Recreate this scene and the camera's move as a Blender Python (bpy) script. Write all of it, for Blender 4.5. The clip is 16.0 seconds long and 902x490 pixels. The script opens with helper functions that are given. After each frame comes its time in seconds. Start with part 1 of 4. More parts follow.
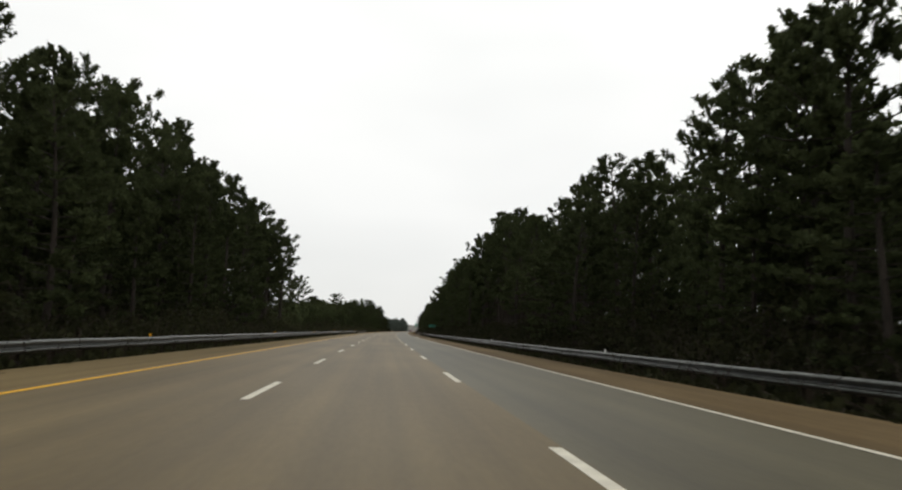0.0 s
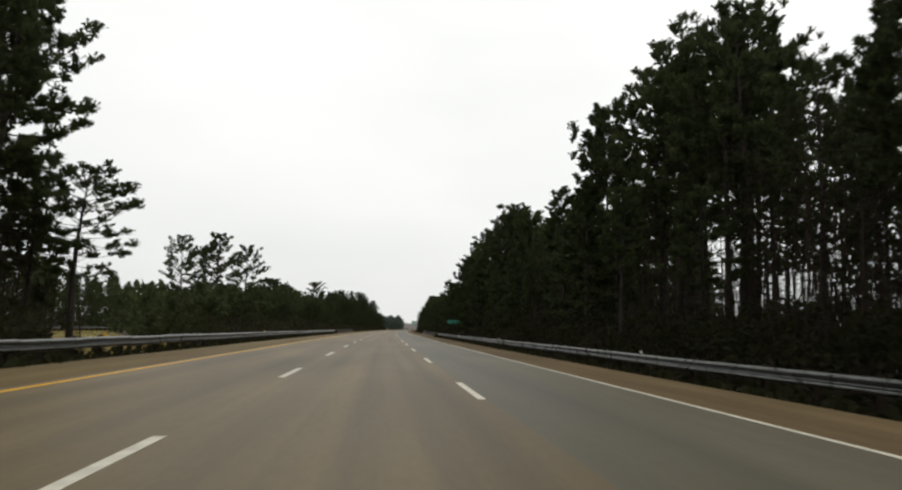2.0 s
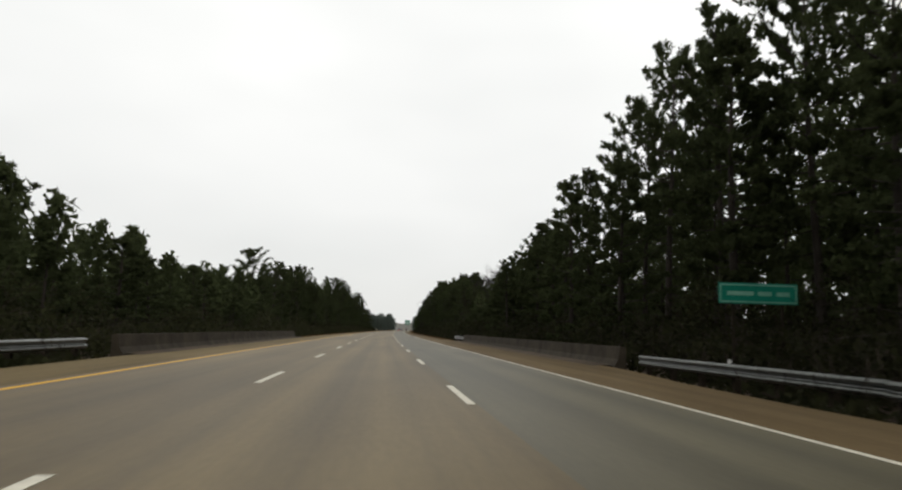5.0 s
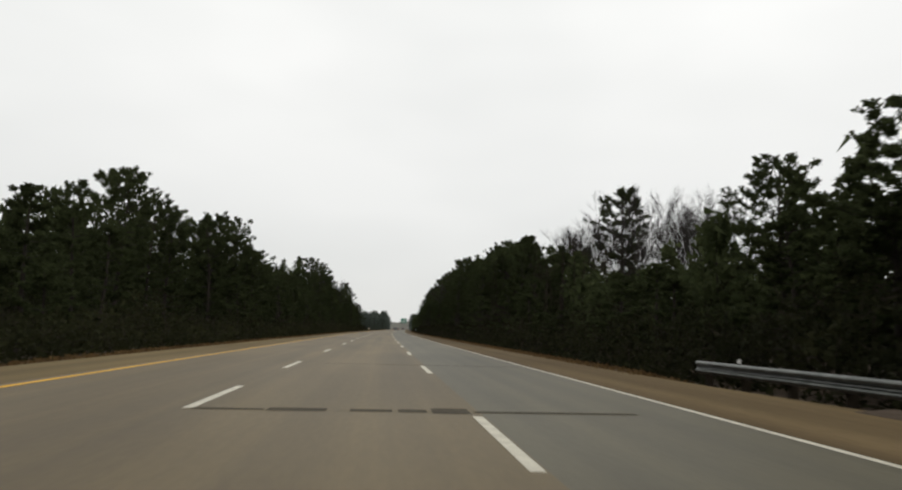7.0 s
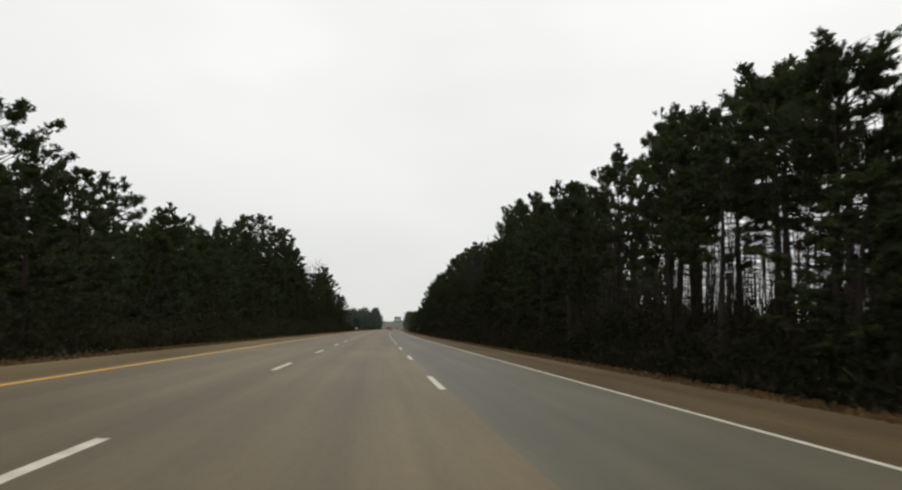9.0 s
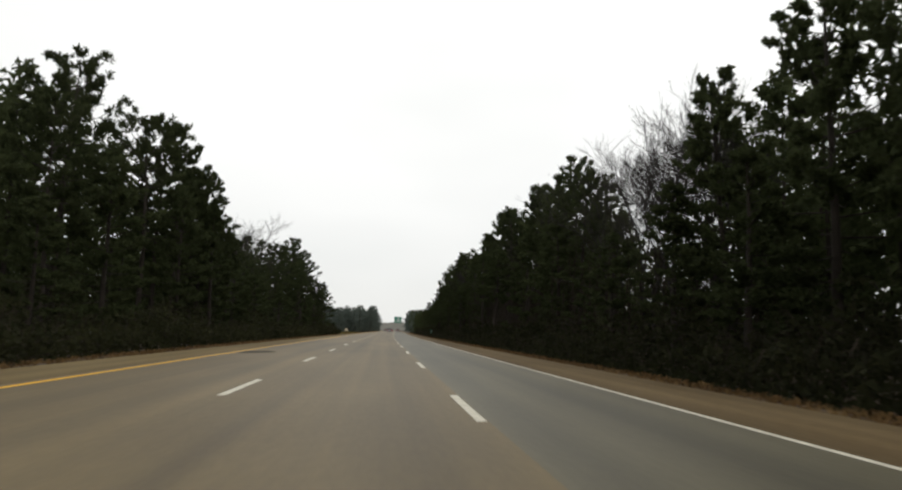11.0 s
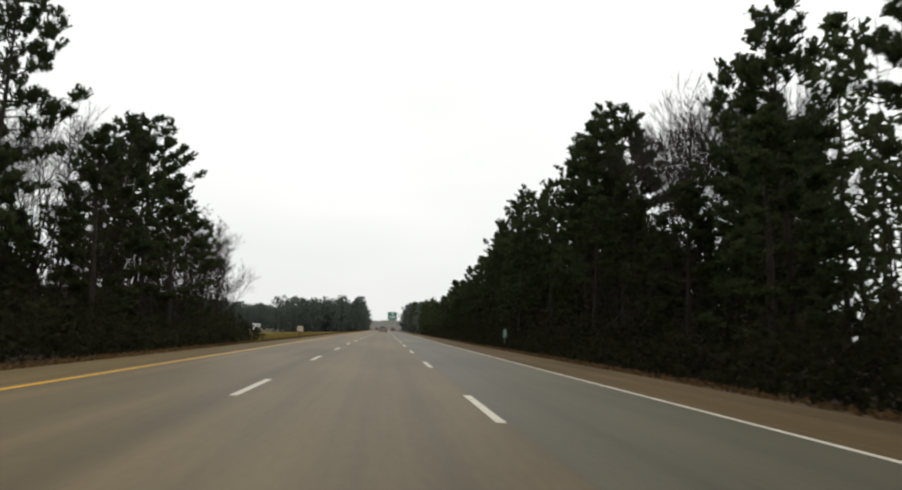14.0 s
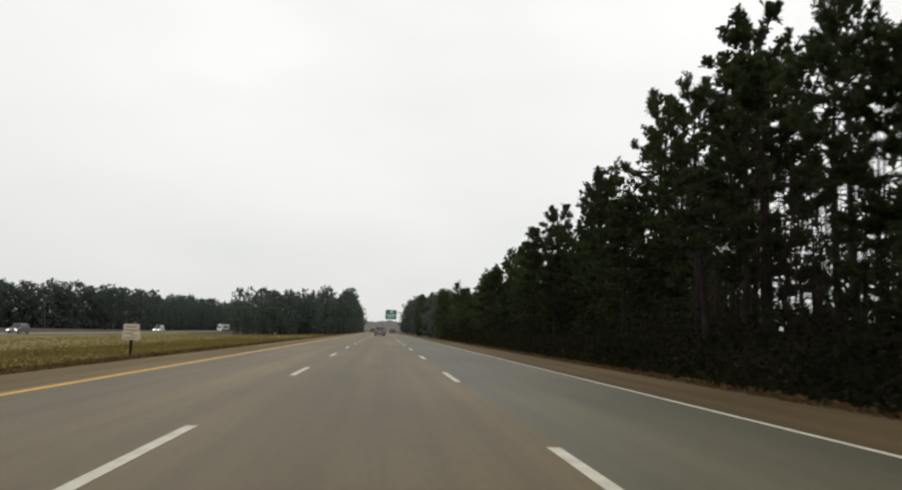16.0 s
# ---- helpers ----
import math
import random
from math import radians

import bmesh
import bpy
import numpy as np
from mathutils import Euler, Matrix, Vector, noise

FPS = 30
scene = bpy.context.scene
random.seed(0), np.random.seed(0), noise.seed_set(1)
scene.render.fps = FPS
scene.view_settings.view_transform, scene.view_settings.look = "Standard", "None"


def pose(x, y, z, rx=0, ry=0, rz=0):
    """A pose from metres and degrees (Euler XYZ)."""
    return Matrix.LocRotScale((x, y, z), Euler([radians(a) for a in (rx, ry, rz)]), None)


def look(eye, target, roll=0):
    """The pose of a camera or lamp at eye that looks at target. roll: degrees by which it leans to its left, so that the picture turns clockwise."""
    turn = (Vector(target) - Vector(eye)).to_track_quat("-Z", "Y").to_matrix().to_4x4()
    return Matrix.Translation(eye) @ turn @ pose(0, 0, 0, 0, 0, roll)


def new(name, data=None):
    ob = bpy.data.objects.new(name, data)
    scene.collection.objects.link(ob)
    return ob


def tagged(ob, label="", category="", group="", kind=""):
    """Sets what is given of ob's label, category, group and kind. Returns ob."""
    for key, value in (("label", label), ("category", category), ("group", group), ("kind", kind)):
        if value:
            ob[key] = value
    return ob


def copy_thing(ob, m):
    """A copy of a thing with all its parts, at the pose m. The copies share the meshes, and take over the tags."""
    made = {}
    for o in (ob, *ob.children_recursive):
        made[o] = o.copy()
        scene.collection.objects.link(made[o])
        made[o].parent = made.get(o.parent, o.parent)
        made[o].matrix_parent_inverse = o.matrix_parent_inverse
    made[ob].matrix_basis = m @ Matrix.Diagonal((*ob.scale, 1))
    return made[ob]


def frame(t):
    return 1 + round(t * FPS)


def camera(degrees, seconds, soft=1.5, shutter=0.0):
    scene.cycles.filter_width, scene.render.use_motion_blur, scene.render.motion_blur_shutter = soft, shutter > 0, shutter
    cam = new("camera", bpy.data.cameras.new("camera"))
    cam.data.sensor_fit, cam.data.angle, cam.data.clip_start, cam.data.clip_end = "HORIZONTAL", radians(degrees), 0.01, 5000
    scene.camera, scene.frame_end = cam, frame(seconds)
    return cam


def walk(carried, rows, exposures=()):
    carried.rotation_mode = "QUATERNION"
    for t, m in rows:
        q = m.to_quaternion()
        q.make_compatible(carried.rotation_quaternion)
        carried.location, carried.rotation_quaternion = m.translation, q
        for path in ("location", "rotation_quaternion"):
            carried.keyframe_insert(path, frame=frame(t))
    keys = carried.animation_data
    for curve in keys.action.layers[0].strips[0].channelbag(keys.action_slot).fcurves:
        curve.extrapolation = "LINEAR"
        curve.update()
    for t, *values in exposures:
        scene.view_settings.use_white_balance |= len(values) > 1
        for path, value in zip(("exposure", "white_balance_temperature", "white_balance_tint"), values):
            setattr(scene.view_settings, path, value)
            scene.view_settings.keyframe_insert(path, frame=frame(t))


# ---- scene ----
# Lane coordinates: a runs across the road (0 at the left lane line), s along it. The road bends gently to the right.
BEND_END = 524.0
BEND_RATE = radians(0.0072)
EYE = 1.075


def heading(s):
    return BEND_RATE * np.clip(s, 0.0, BEND_END)


_S = np.arange(-400.0, 3600.0, 2.0)
_CX = np.concatenate(([0.0], np.cumsum(np.sin(heading(_S[:-1] + 1.0)) * 2.0)))
_CY = np.concatenate(([0.0], np.cumsum(np.cos(heading(_S[:-1] + 1.0)) * 2.0)))
_CX -= np.interp(0.0, _S, _CX)
_CY -= np.interp(0.0, _S, _CY)


def bend(a, s):
    """World x and y of the lane coordinates."""
    h = heading(s)
    return np.interp(s, _S, _CX) + a * np.cos(h), np.interp(s, _S, _CY) - a * np.sin(h)


def at(a, s, z=0.0, turn=0.0):
    """The pose of a thing in lane coordinates, turned with the road."""
    x, y = bend(a, s)
    return pose(float(x), float(y), z, 0, 0, turn - math.degrees(float(heading(s))))


# ---- camera ----
cam = camera(64.4, 16.0, soft=2.2, shutter=0.1)
ROWS = [  # seconds, across, along, three angles against the road
    (0.0, 1.967, 0.12, 96.90, -1.62, -5.53),
    (0.5, 1.977, 16.61, 96.67, -1.50, -5.59),
    (1.0, 1.996, 32.72, 96.64, -1.50, -5.56),
    (1.5, 2.021, 49.09, 96.65, -1.50, -5.69),
    (2.0, 2.052, 65.30, 96.76, -1.50, -5.52),
    (2.5, 2.087, 81.97, 96.67, -1.58, -5.65),
    (3.0, 2.125, 97.88, 96.74, -1.50, -5.80),
    (3.5, 2.164, 114.88, 96.79, -1.62, -5.79),
    (4.0, 2.204, 131.31, 96.76, -1.50, -5.82),
    (6.5, 2.377, 212.86, 96.92, -1.56, -5.51),
    (7.0, 2.401, 229.55, 96.76, -1.50, -5.66),
    (7.5, 2.421, 245.21, 96.77, -1.51, -5.42),
    (8.0, 2.435, 261.95, 96.55, -1.58, -5.65),
    (8.5, 2.444, 278.13, 96.79, -1.67, -5.63),
    (9.0, 2.448, 295.26, 96.74, -1.55, -5.87),
    (11.5, 2.379, 376.49, 96.90, -1.66, -5.53),
    (12.0, 2.349, 392.69, 96.91, -1.74, -5.48),
    (12.5, 2.315, 408.95, 96.88, -1.65, -5.42),
    (13.0, 2.277, 425.07, 96.93, -1.73, -5.40),
    (13.5, 2.235, 441.76, 96.88, -1.59, -5.52),
    (14.0, 2.190, 458.23, 96.79, -1.57, -5.62),
    (14.5, 2.144, 474.59, 96.86, -1.50, -5.62),
    (15.0, 2.096, 491.30, 96.92, -1.63, -5.41),
    (15.5, 2.048, 508.34, 96.91, -1.40, -5.42),
    (16.0, 2.001, 524.41, 96.89, -1.40, -5.44),
]
walk(cam, [(t, pose(*map(float, bend(a, s)), EYE, rx, ry, rz - math.degrees(float(heading(s))))) for t, a, s, rx, ry, rz in ROWS],
     [(0.0, 0.0), (4.0, 0.0), (6.5, -0.14), (9.0, -0.14), (11.5, 0.06), (14.5, 0.06), (16.0, -0.1)])

# ---- light: a bright, even overcast sky ----
world = bpy.data.worlds.new("overcast")
scene.world = world
world.use_nodes = True
wn, wl = world.node_tree.nodes, world.node_tree.links
wn.clear()
w_sky = wn.new("ShaderNodeTexSky")
w_sky.sky_type, w_sky.sun_disc, w_sky.sun_elevation, w_sky.sun_rotation = "NISHITA", False, radians(50), radians(200)
w_clear = wn.new("ShaderNodeBackground")
w_clear.inputs["Strength"].default_value = 0.08
wl.new(w_sky.outputs[0], w_clear.inputs["Color"])
w_co, w_map, w_noise, w_ramp = (wn.new("ShaderNode" + k) for k in ("TexCoord", "Mapping", "TexNoise", "ValToRGB"))
w_map.inputs["Scale"].default_value = (1, 1, 2.5)
w_noise.inputs["Scale"].default_value, w_noise.inputs["Detail"].default_value = 1.6, 3
w_ramp.color_ramp.elements[0].position, w_ramp.color_ramp.elements[1].position = 0.3, 0.7
w_ramp.color_ramp.elements[0].color = (0.9, 0.91, 0.89, 1)
w_ramp.color_ramp.elements[1].color = (1.08, 1.08, 1.055, 1)
wl.new(w_co.outputs["Generated"], w_map.inputs["Vector"])
wl.new(w_map.outputs[0], w_noise.inputs["Vector"])
wl.new(w_noise.outputs[0], w_ramp.inputs[0])
w_sep, w_low, w_dim = (wn.new("ShaderNode" + k) for k in ("SeparateXYZ", "MapRange", "Mix"))
w_low.inputs[1].default_value, w_low.inputs[2].default_value = 0.0, 0.4
w_low.inputs[3].default_value, w_low.inputs[4].default_value = 0.83, 1.06
w_dim.data_type, w_dim.blend_type = "RGBA", "MULTIPLY"
w_dim.inputs[0].default_value = 1.0
wl.new(w_co.outputs["Generated"], w_sep.inputs[0])
wl.new(w_sep.outputs["Z"], w_low.inputs[0])
wl.new(w_ramp.outputs[0], w_dim.inputs[6])
wl.new(w_low.outputs[0], w_dim.inputs[7])
w_cloud, w_mix, w_out = (wn.new("ShaderNode" + k) for k in ("Background", "MixShader", "OutputWorld"))
wl.new(w_dim.outputs[2], w_cloud.inputs["Color"])
w_mix.inputs[0].default_value = 0.94
wl.new(w_clear.outputs[0], w_mix.inputs[1])
wl.new(w_cloud.outputs[0], w_mix.inputs[2])
wl.new(w_mix.outputs[0], w_out.inputs["Surface"])

sun_data = bpy.data.lights.new("sun", "SUN")
sun_data.energy, sun_data.angle, sun_data.color = 0.5, radians(30), (1.0, 0.96, 0.9)
sun = new("sun", sun_data)
sun.matrix_world = look((40, -60, 80), (0, 60, 0))


# ---- materials ----
def material(name, low, high, rough=0.8, scale=2.0, fine=30.0, bump=0.3, metal=0.0, spread=0.0, detail=4.0, stretch=(1, 1, 1), fine_mix=0.35, depth=0.02, spec=0.3, lane=0.0, thin=0.0):
    """Two colours mixed by a coarse and a fine noise; spread varies it from object to object and piece to piece."""
    m = bpy.data.materials.new(name)
    m.use_nodes = True
    n, l = m.node_tree.nodes, m.node_tree.links
    b = n["Principled BSDF"]
    co, mp = n.new("ShaderNodeTexCoord"), n.new("ShaderNodeMapping")
    mp.inputs["Scale"].default_value = stretch
    l.new(co.outputs["UV" if lane else "Object"], mp.inputs["Vector"])
    big, small = n.new("ShaderNodeTexNoise"), n.new("ShaderNodeTexNoise")
    for node, value in ((big, scale), (small, fine)):
        node.inputs["Scale"].default_value, node.inputs["Detail"].default_value = value, detail
        l.new(mp.outputs[0], node.inputs["Vector"])
    blend = n.new("ShaderNodeMix")
    blend.data_type = "FLOAT"
    blend.inputs[0].default_value = fine_mix
    l.new(big.outputs[0], blend.inputs[2])
    l.new(small.outputs[0], blend.inputs[3])
    ramp = n.new("ShaderNodeValToRGB")
    ramp.color_ramp.elements[0].position, ramp.color_ramp.elements[1].position = 0.32, 0.68
    ramp.color_ramp.elements[0].color, ramp.color_ramp.elements[1].color = (*low, 1), (*high, 1)
    l.new(blend.outputs[0], ramp.inputs[0])
    colour = ramp.outputs[0]
    if lane:   # streaks along the lanes and broad patches, in lane coordinates
        for size, squeeze, low_v, high_v in ((1.5, 0.012, 1 - lane, 1 + lane), (0.16, 0.3, 1 - 0.7 * lane, 1 + 0.7 * lane)):
            m2, streak, rng2, hs2 = (n.new("ShaderNode" + k) for k in ("Mapping", "TexNoise", "MapRange", "HueSaturation"))
            m2.inputs["Scale"].default_value = (1, squeeze, 1)
            streak.inputs["Scale"].default_value, streak.inputs["Detail"].default_value = size, 3
            l.new(co.outputs["UV"], m2.inputs["Vector"])
            l.new(m2.outputs[0], streak.inputs["Vector"])
            l.new(streak.outputs[0], rng2.inputs[0])
            rng2.inputs[1].default_value, rng2.inputs[2].default_value = 0.3, 0.7
            rng2.inputs[3].default_value, rng2.inputs[4].default_value = low_v, high_v
            l.new(rng2.outputs[0], hs2.inputs["Value"])
            l.new(colour, hs2.inputs["Color"])
            colour = hs2.outputs[0]
    if spread:
        geo, info, add, rng, hsv = (n.new("ShaderNode" + k) for k in ("NewGeometry", "ObjectInfo", "Math", "MapRange", "HueSaturation"))
        l.new(geo.outputs["Random Per Island"], add.inputs[0])
        l.new(info.outputs["Random"], add.inputs[1])
        l.new(add.outputs[0], rng.inputs[0])
        rng.inputs[2].default_value = 2.0
        rng.inputs[3].default_value, rng.inputs[4].default_value = 1 - spread, 1 + spread
        l.new(rng.outputs[0], hsv.inputs["Value"])
        l.new(colour, hsv.inputs["Color"])
        colour = hsv.outputs[0]
    l.new(colour, b.inputs["Base Color"])
    b.inputs["Roughness"].default_value, b.inputs["Metallic"].default_value = rough, metal
    b.inputs["Specular IOR Level"].default_value = spec
    if bump:
        bp = n.new("ShaderNodeBump")
        bp.inputs["Strength"].default_value, bp.inputs["Distance"].default_value = bump, depth
        l.new(small.outputs[0], bp.inputs["Height"])
        l.new(bp.outputs[0], b.inputs["Normal"])
    if thin:   # leaves let light through
        tr, mx = n.new("ShaderNodeBsdfTranslucent"), n.new("ShaderNodeMixShader")
        l.new(colour, tr.inputs["Color"])
        mx.inputs[0].default_value = thin
        l.new(b.outputs[0], mx.inputs[1])
        l.new(tr.outputs[0], mx.inputs[2])
        l.new(mx.outputs[0], n["Material Output"].inputs["Surface"])
    return m


def glow(name, colour, strength):
    m = bpy.data.materials.new(name)
    m.use_nodes = True
    b = m.node_tree.nodes["Principled BSDF"]
    b.inputs["Base Color"].default_value = (*colour, 1)
    b.inputs["Emission Color"].default_value, b.inputs["Emission Strength"].default_value = (*colour, 1), strength
    return m


ASPHALT = material("damp worn asphalt", (0.094, 0.067, 0.027), (0.147, 0.109, 0.05), 0.57, 0.5, 14, 0.4, stretch=(1, 0.2, 1), fine_mix=0.3, depth=0.006, spec=0.26, lane=0.24)
ASPHALT_GREY = material("damp grey asphalt", (0.066, 0.057, 0.031), (0.102, 0.09, 0.053), 0.55, 0.5, 14, 0.4, stretch=(1, 0.2, 1), fine_mix=0.3, depth=0.006, spec=0.3, lane=0.22)
SHOULDER = material("brown shoulder asphalt", (0.084, 0.057, 0.026), (0.136, 0.096, 0.048), 0.85, 0.6, 14, 0.5, stretch=(1, 0.2, 1), depth=0.008, spec=0.1, lane=0.2)
SHOULDER_INNER = material("sandy brown median shoulder asphalt", (0.108, 0.079, 0.036), (0.168, 0.124, 0.06), 0.8, 0.6, 14, 0.5, stretch=(1, 0.2, 1), depth=0.008, spec=0.1, lane=0.18)
TAR = material("dark crack sealant", (0.055, 0.047, 0.035), (0.09, 0.077, 0.055), 0.9, 2, 30, 0.3, spec=0.1)
PAINT_WHITE = material("worn white road paint", (0.44, 0.41, 0.33), (0.7, 0.66, 0.54), 0.6, 3, 45, 0.3, spread=0.08)
PAINT_YELLOW = material("worn yellow road paint", (0.56, 0.29, 0.01), (0.76, 0.42, 0.022), 0.6, 2, 40, 0.3)
SOIL = material("leaf litter and soil", (0.03, 0.021, 0.013), (0.085, 0.058, 0.036), 0.95, 0.5, 9, 0.8, depth=0.06)
VERGE = material("dry verge grass", (0.05, 0.023, 0.007), (0.135, 0.085, 0.03), 0.95, 1, 12, 0.5, spread=0.5)
MEADOW = material("winter grass", (0.125, 0.072, 0.023), (0.19, 0.172, 0.042), 0.95, 0.16, 3, 0.5, spread=0.3)
BARK = material("pine bark", (0.016, 0.013, 0.01), (0.045, 0.036, 0.028), 0.95, 3, 22, 0.8, stretch=(1, 1, 0.25), depth=0.03)
BARK_GREY = material("grey bark", (0.022, 0.02, 0.018), (0.055, 0.049, 0.045), 0.95, 3, 25, 0.6, stretch=(1, 1, 0.3), spec=0.1)
NEEDLES = material("dark pine needles", (0.03, 0.039, 0.016), (0.062, 0.073, 0.031), 0.9, 0.6, 8, 0, spread=0.35, spec=0.1, thin=0.45)
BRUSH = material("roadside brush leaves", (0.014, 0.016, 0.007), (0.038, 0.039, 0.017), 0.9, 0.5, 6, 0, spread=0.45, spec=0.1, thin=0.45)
# Base colour raised so that the far foliage carries distance haze.
HAZED_FOLIAGE = material("mixed winter woods foliage", (0.076, 0.093, 0.08), (0.116, 0.138, 0.12), 0.9, 0.1, 2, 0, spread=0.1, spec=0.05, thin=0.5)
TWIGS = material("bare brown twigs", (0.02, 0.016, 0.012), (0.05, 0.04, 0.03), 0.95, 2, 10, 0, spread=0.3, spec=0.1)
STEEL = material("weathered galvanised steel", (0.15, 0.15, 0.143), (0.3, 0.3, 0.285), 0.55, 3, 40, 0.15, metal=0.5)
RAIL_STEEL = material("dull galvanised rail steel", (0.055, 0.06, 0.055), (0.14, 0.145, 0.135), 0.34, 3, 40, 0.15, metal=0.92)
TIMBER = material("weathered timber post", (0.012, 0.01, 0.007), (0.034, 0.027, 0.019), 0.95, 4, 40, 0.5, stretch=(1, 1, 0.2), spec=0.05)
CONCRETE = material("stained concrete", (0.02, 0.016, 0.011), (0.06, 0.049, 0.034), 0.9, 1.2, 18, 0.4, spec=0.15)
SIGN_GREEN = material("green sign sheeting", (0.004, 0.15, 0.1), (0.008, 0.2, 0.135), 0.4, 1, 20, 0)
SIGN_WHITE = material("white sign sheeting", (0.6, 0.6, 0.57), (0.74, 0.73, 0.7), 0.45, 1, 20, 0)
SIGN_CREAM = material("faded cream sign board", (0.5, 0.43, 0.31), (0.66, 0.57, 0.43), 0.6, 2, 20, 0)
SIGN_GREY = material("faded grey lettering", (0.25, 0.22, 0.18), (0.33, 0.3, 0.25), 0.6, 2, 20, 0)
AMBER = material("amber reflector", (0.6, 0.28, 0.02), (0.7, 0.35, 0.03), 0.25, 2, 20, 0)
GLASS_DARK = material("dark car glass", (0.012, 0.014, 0.016), (0.02, 0.023, 0.026), 0.08, 1, 5, 0, spec=0.6)
RUBBER = material("tyre rubber", (0.015, 0.015, 0.015), (0.03, 0.03, 0.03), 0.85, 4, 30, 0.2)
RIM = material("grey wheel rim", (0.3, 0.3, 0.31), (0.45, 0.45, 0.46), 0.35, 4, 20, 0, metal=0.8)
TAIL = glow("red tail light", (0.5, 0.015, 0.012), 0.35)
LAMP = glow("white headlight", (1.0, 0.95, 0.85), 4.0)


def car_paint(name, colour):
    return material(name, tuple(c * 0.85 for c in colour), colour, 0.3, 1, 20, 0, spec=0.5)


# ---- mesh helpers ----
def mesh_of(name, verts, faces, mat):
    me = bpy.data.meshes.new(name)
    me.from_pydata([tuple(v) for v in verts], [], faces)
    me.materials.append(mat)
    me.update()
    return me


def tri_mesh(name, verts, tris, mat):
    """A mesh of triangles from two arrays."""
    verts, tris = np.asarray(verts, np.float32), np.asarray(tris, np.int32)
    me = bpy.data.meshes.new(name)
    me.vertices.add(len(verts))
    me.vertices.foreach_set("co", verts.ravel())
    me.loops.add(tris.size)
    me.loops.foreach_set("vertex_index", tris.ravel())
    me.polygons.add(len(tris))
    me.polygons.foreach_set("loop_start", np.arange(0, tris.size, 3, dtype=np.int32))
    me.materials.append(mat)
    me.update(calc_edges=True)
    return me


def part(name, bm, mat, parent, label=""):
    """Links a bmesh or a mesh as one object under a thing or a part."""
    if isinstance(bm, bmesh.types.BMesh):
        me = bpy.data.meshes.new(name)
        bm.to_mesh(me)
        bm.free()
        me.materials.append(mat)
    else:
        me = bm
    ob = new(name, me)
    ob.parent = parent
    return tagged(ob, label)


def box(bm, x0, x1, y0, y1, z0, z1, bevel=0.0):
    got = bmesh.ops.create_cube(bm, size=1.0)["verts"]
    for v in got:
        v.co = Vector((x0 + (v.co.x + 0.5) * (x1 - x0), y0 + (v.co.y + 0.5) * (y1 - y0), z0 + (v.co.z + 0.5) * (z1 - z0)))
    if bevel:
        bmesh.ops.bevel(bm, geom=list({e for v in got for e in v.link_edges}), offset=bevel, segments=2, affect="EDGES", profile=0.5)
    return bm


def boxed(*args, bevel=0.0):
    return box(bmesh.new(), *args, bevel=bevel)


def rod(bm, x, y, z0, z1, r, sides=10):
    bmesh.ops.create_cone(bm, cap_ends=True, segments=sides, radius1=r, radius2=r, depth=z1 - z0, matrix=Matrix.Translation((x, y, (z0 + z1) / 2)))
    return bm


def root(name, m, label, category, group="", kind=""):
    ob = new(name)
    ob.matrix_world = m
    return tagged(ob, label, category, group, kind)


def strip(name, edges, s0, s1, step, mat):
    """A ribbon of the road in lane coordinates; edges: (across, height) from left to right."""
    ss = np.arange(s0, s1 + step * 0.5, step)
    k = len(edges)
    verts = []
    for s in ss:
        for a, h in edges:
            x, y = bend(a(s) if callable(a) else a, s)
            verts.append((float(x), float(y), float(h(s)) if callable(h) else h))
    faces = [(i * k + j, i * k + j + 1, (i + 1) * k + j + 1, (i + 1) * k + j) for i in range(len(ss) - 1) for j in range(k - 1)]
    me = mesh_of(name, verts, faces, mat)
    flat = [(float(a(s) if callable(a) else a), float(s)) for s in ss for a, h in edges]
    uv = me.uv_layers.new(name="lane")
    for loop in me.loops:
        uv.data[loop.index].uv = flat[loop.vertex_index]
    return me


# ---- ground and carriageway ----


def left_edge(s):
    """Edge of the pavement beside the median, nearer past the bridge."""
    return np.interp(s, [0, 240, 300, 480], [-6.1, -6.1, -5.85, -5.55])


def right_edge(s):
    """Outer edge of the pavement: narrow along the guardrail, wide over the bridge."""
    return np.interp(s, [0, 178, 187, 238, 248, 420], [9.15, 9.15, 10.2, 10.2, 9.45, 9.2])


WHITE_LINE, YELLOW_LINE, RIGHT_DASH = 6.91, -3.48, 3.66


def low_bank(a, s):
    """A low grown-over bank just outside the pavement, past the bridge."""
    return 0.16 * np.clip((s - 244) / 8, 0, 1) * (np.exp(-((a - 11.1) / 0.5) ** 2) + np.exp(-((a + 7.1) / 0.5) ** 2))


def in_clearing(a, s):
    """The grassy gap running obliquely through the median woods."""
    a, s = np.asarray(a, float), np.asarray(s, float)
    deep_in = np.clip(-a - 9, 0, 60)
    return (a < -7.4) & (a > -54) & (s > 90 + deep_in * 2.26) & (s < 115 + deep_in * 2.2)


def far_bank(a, s):
    """The opposite carriageway runs higher beside the clearing."""
    return 0.75 * np.clip((-a - 37) / 8, 0, 1) * np.clip((s - 60) / 30, 0, 1) * np.clip((250 - s) / 40, 0, 1)


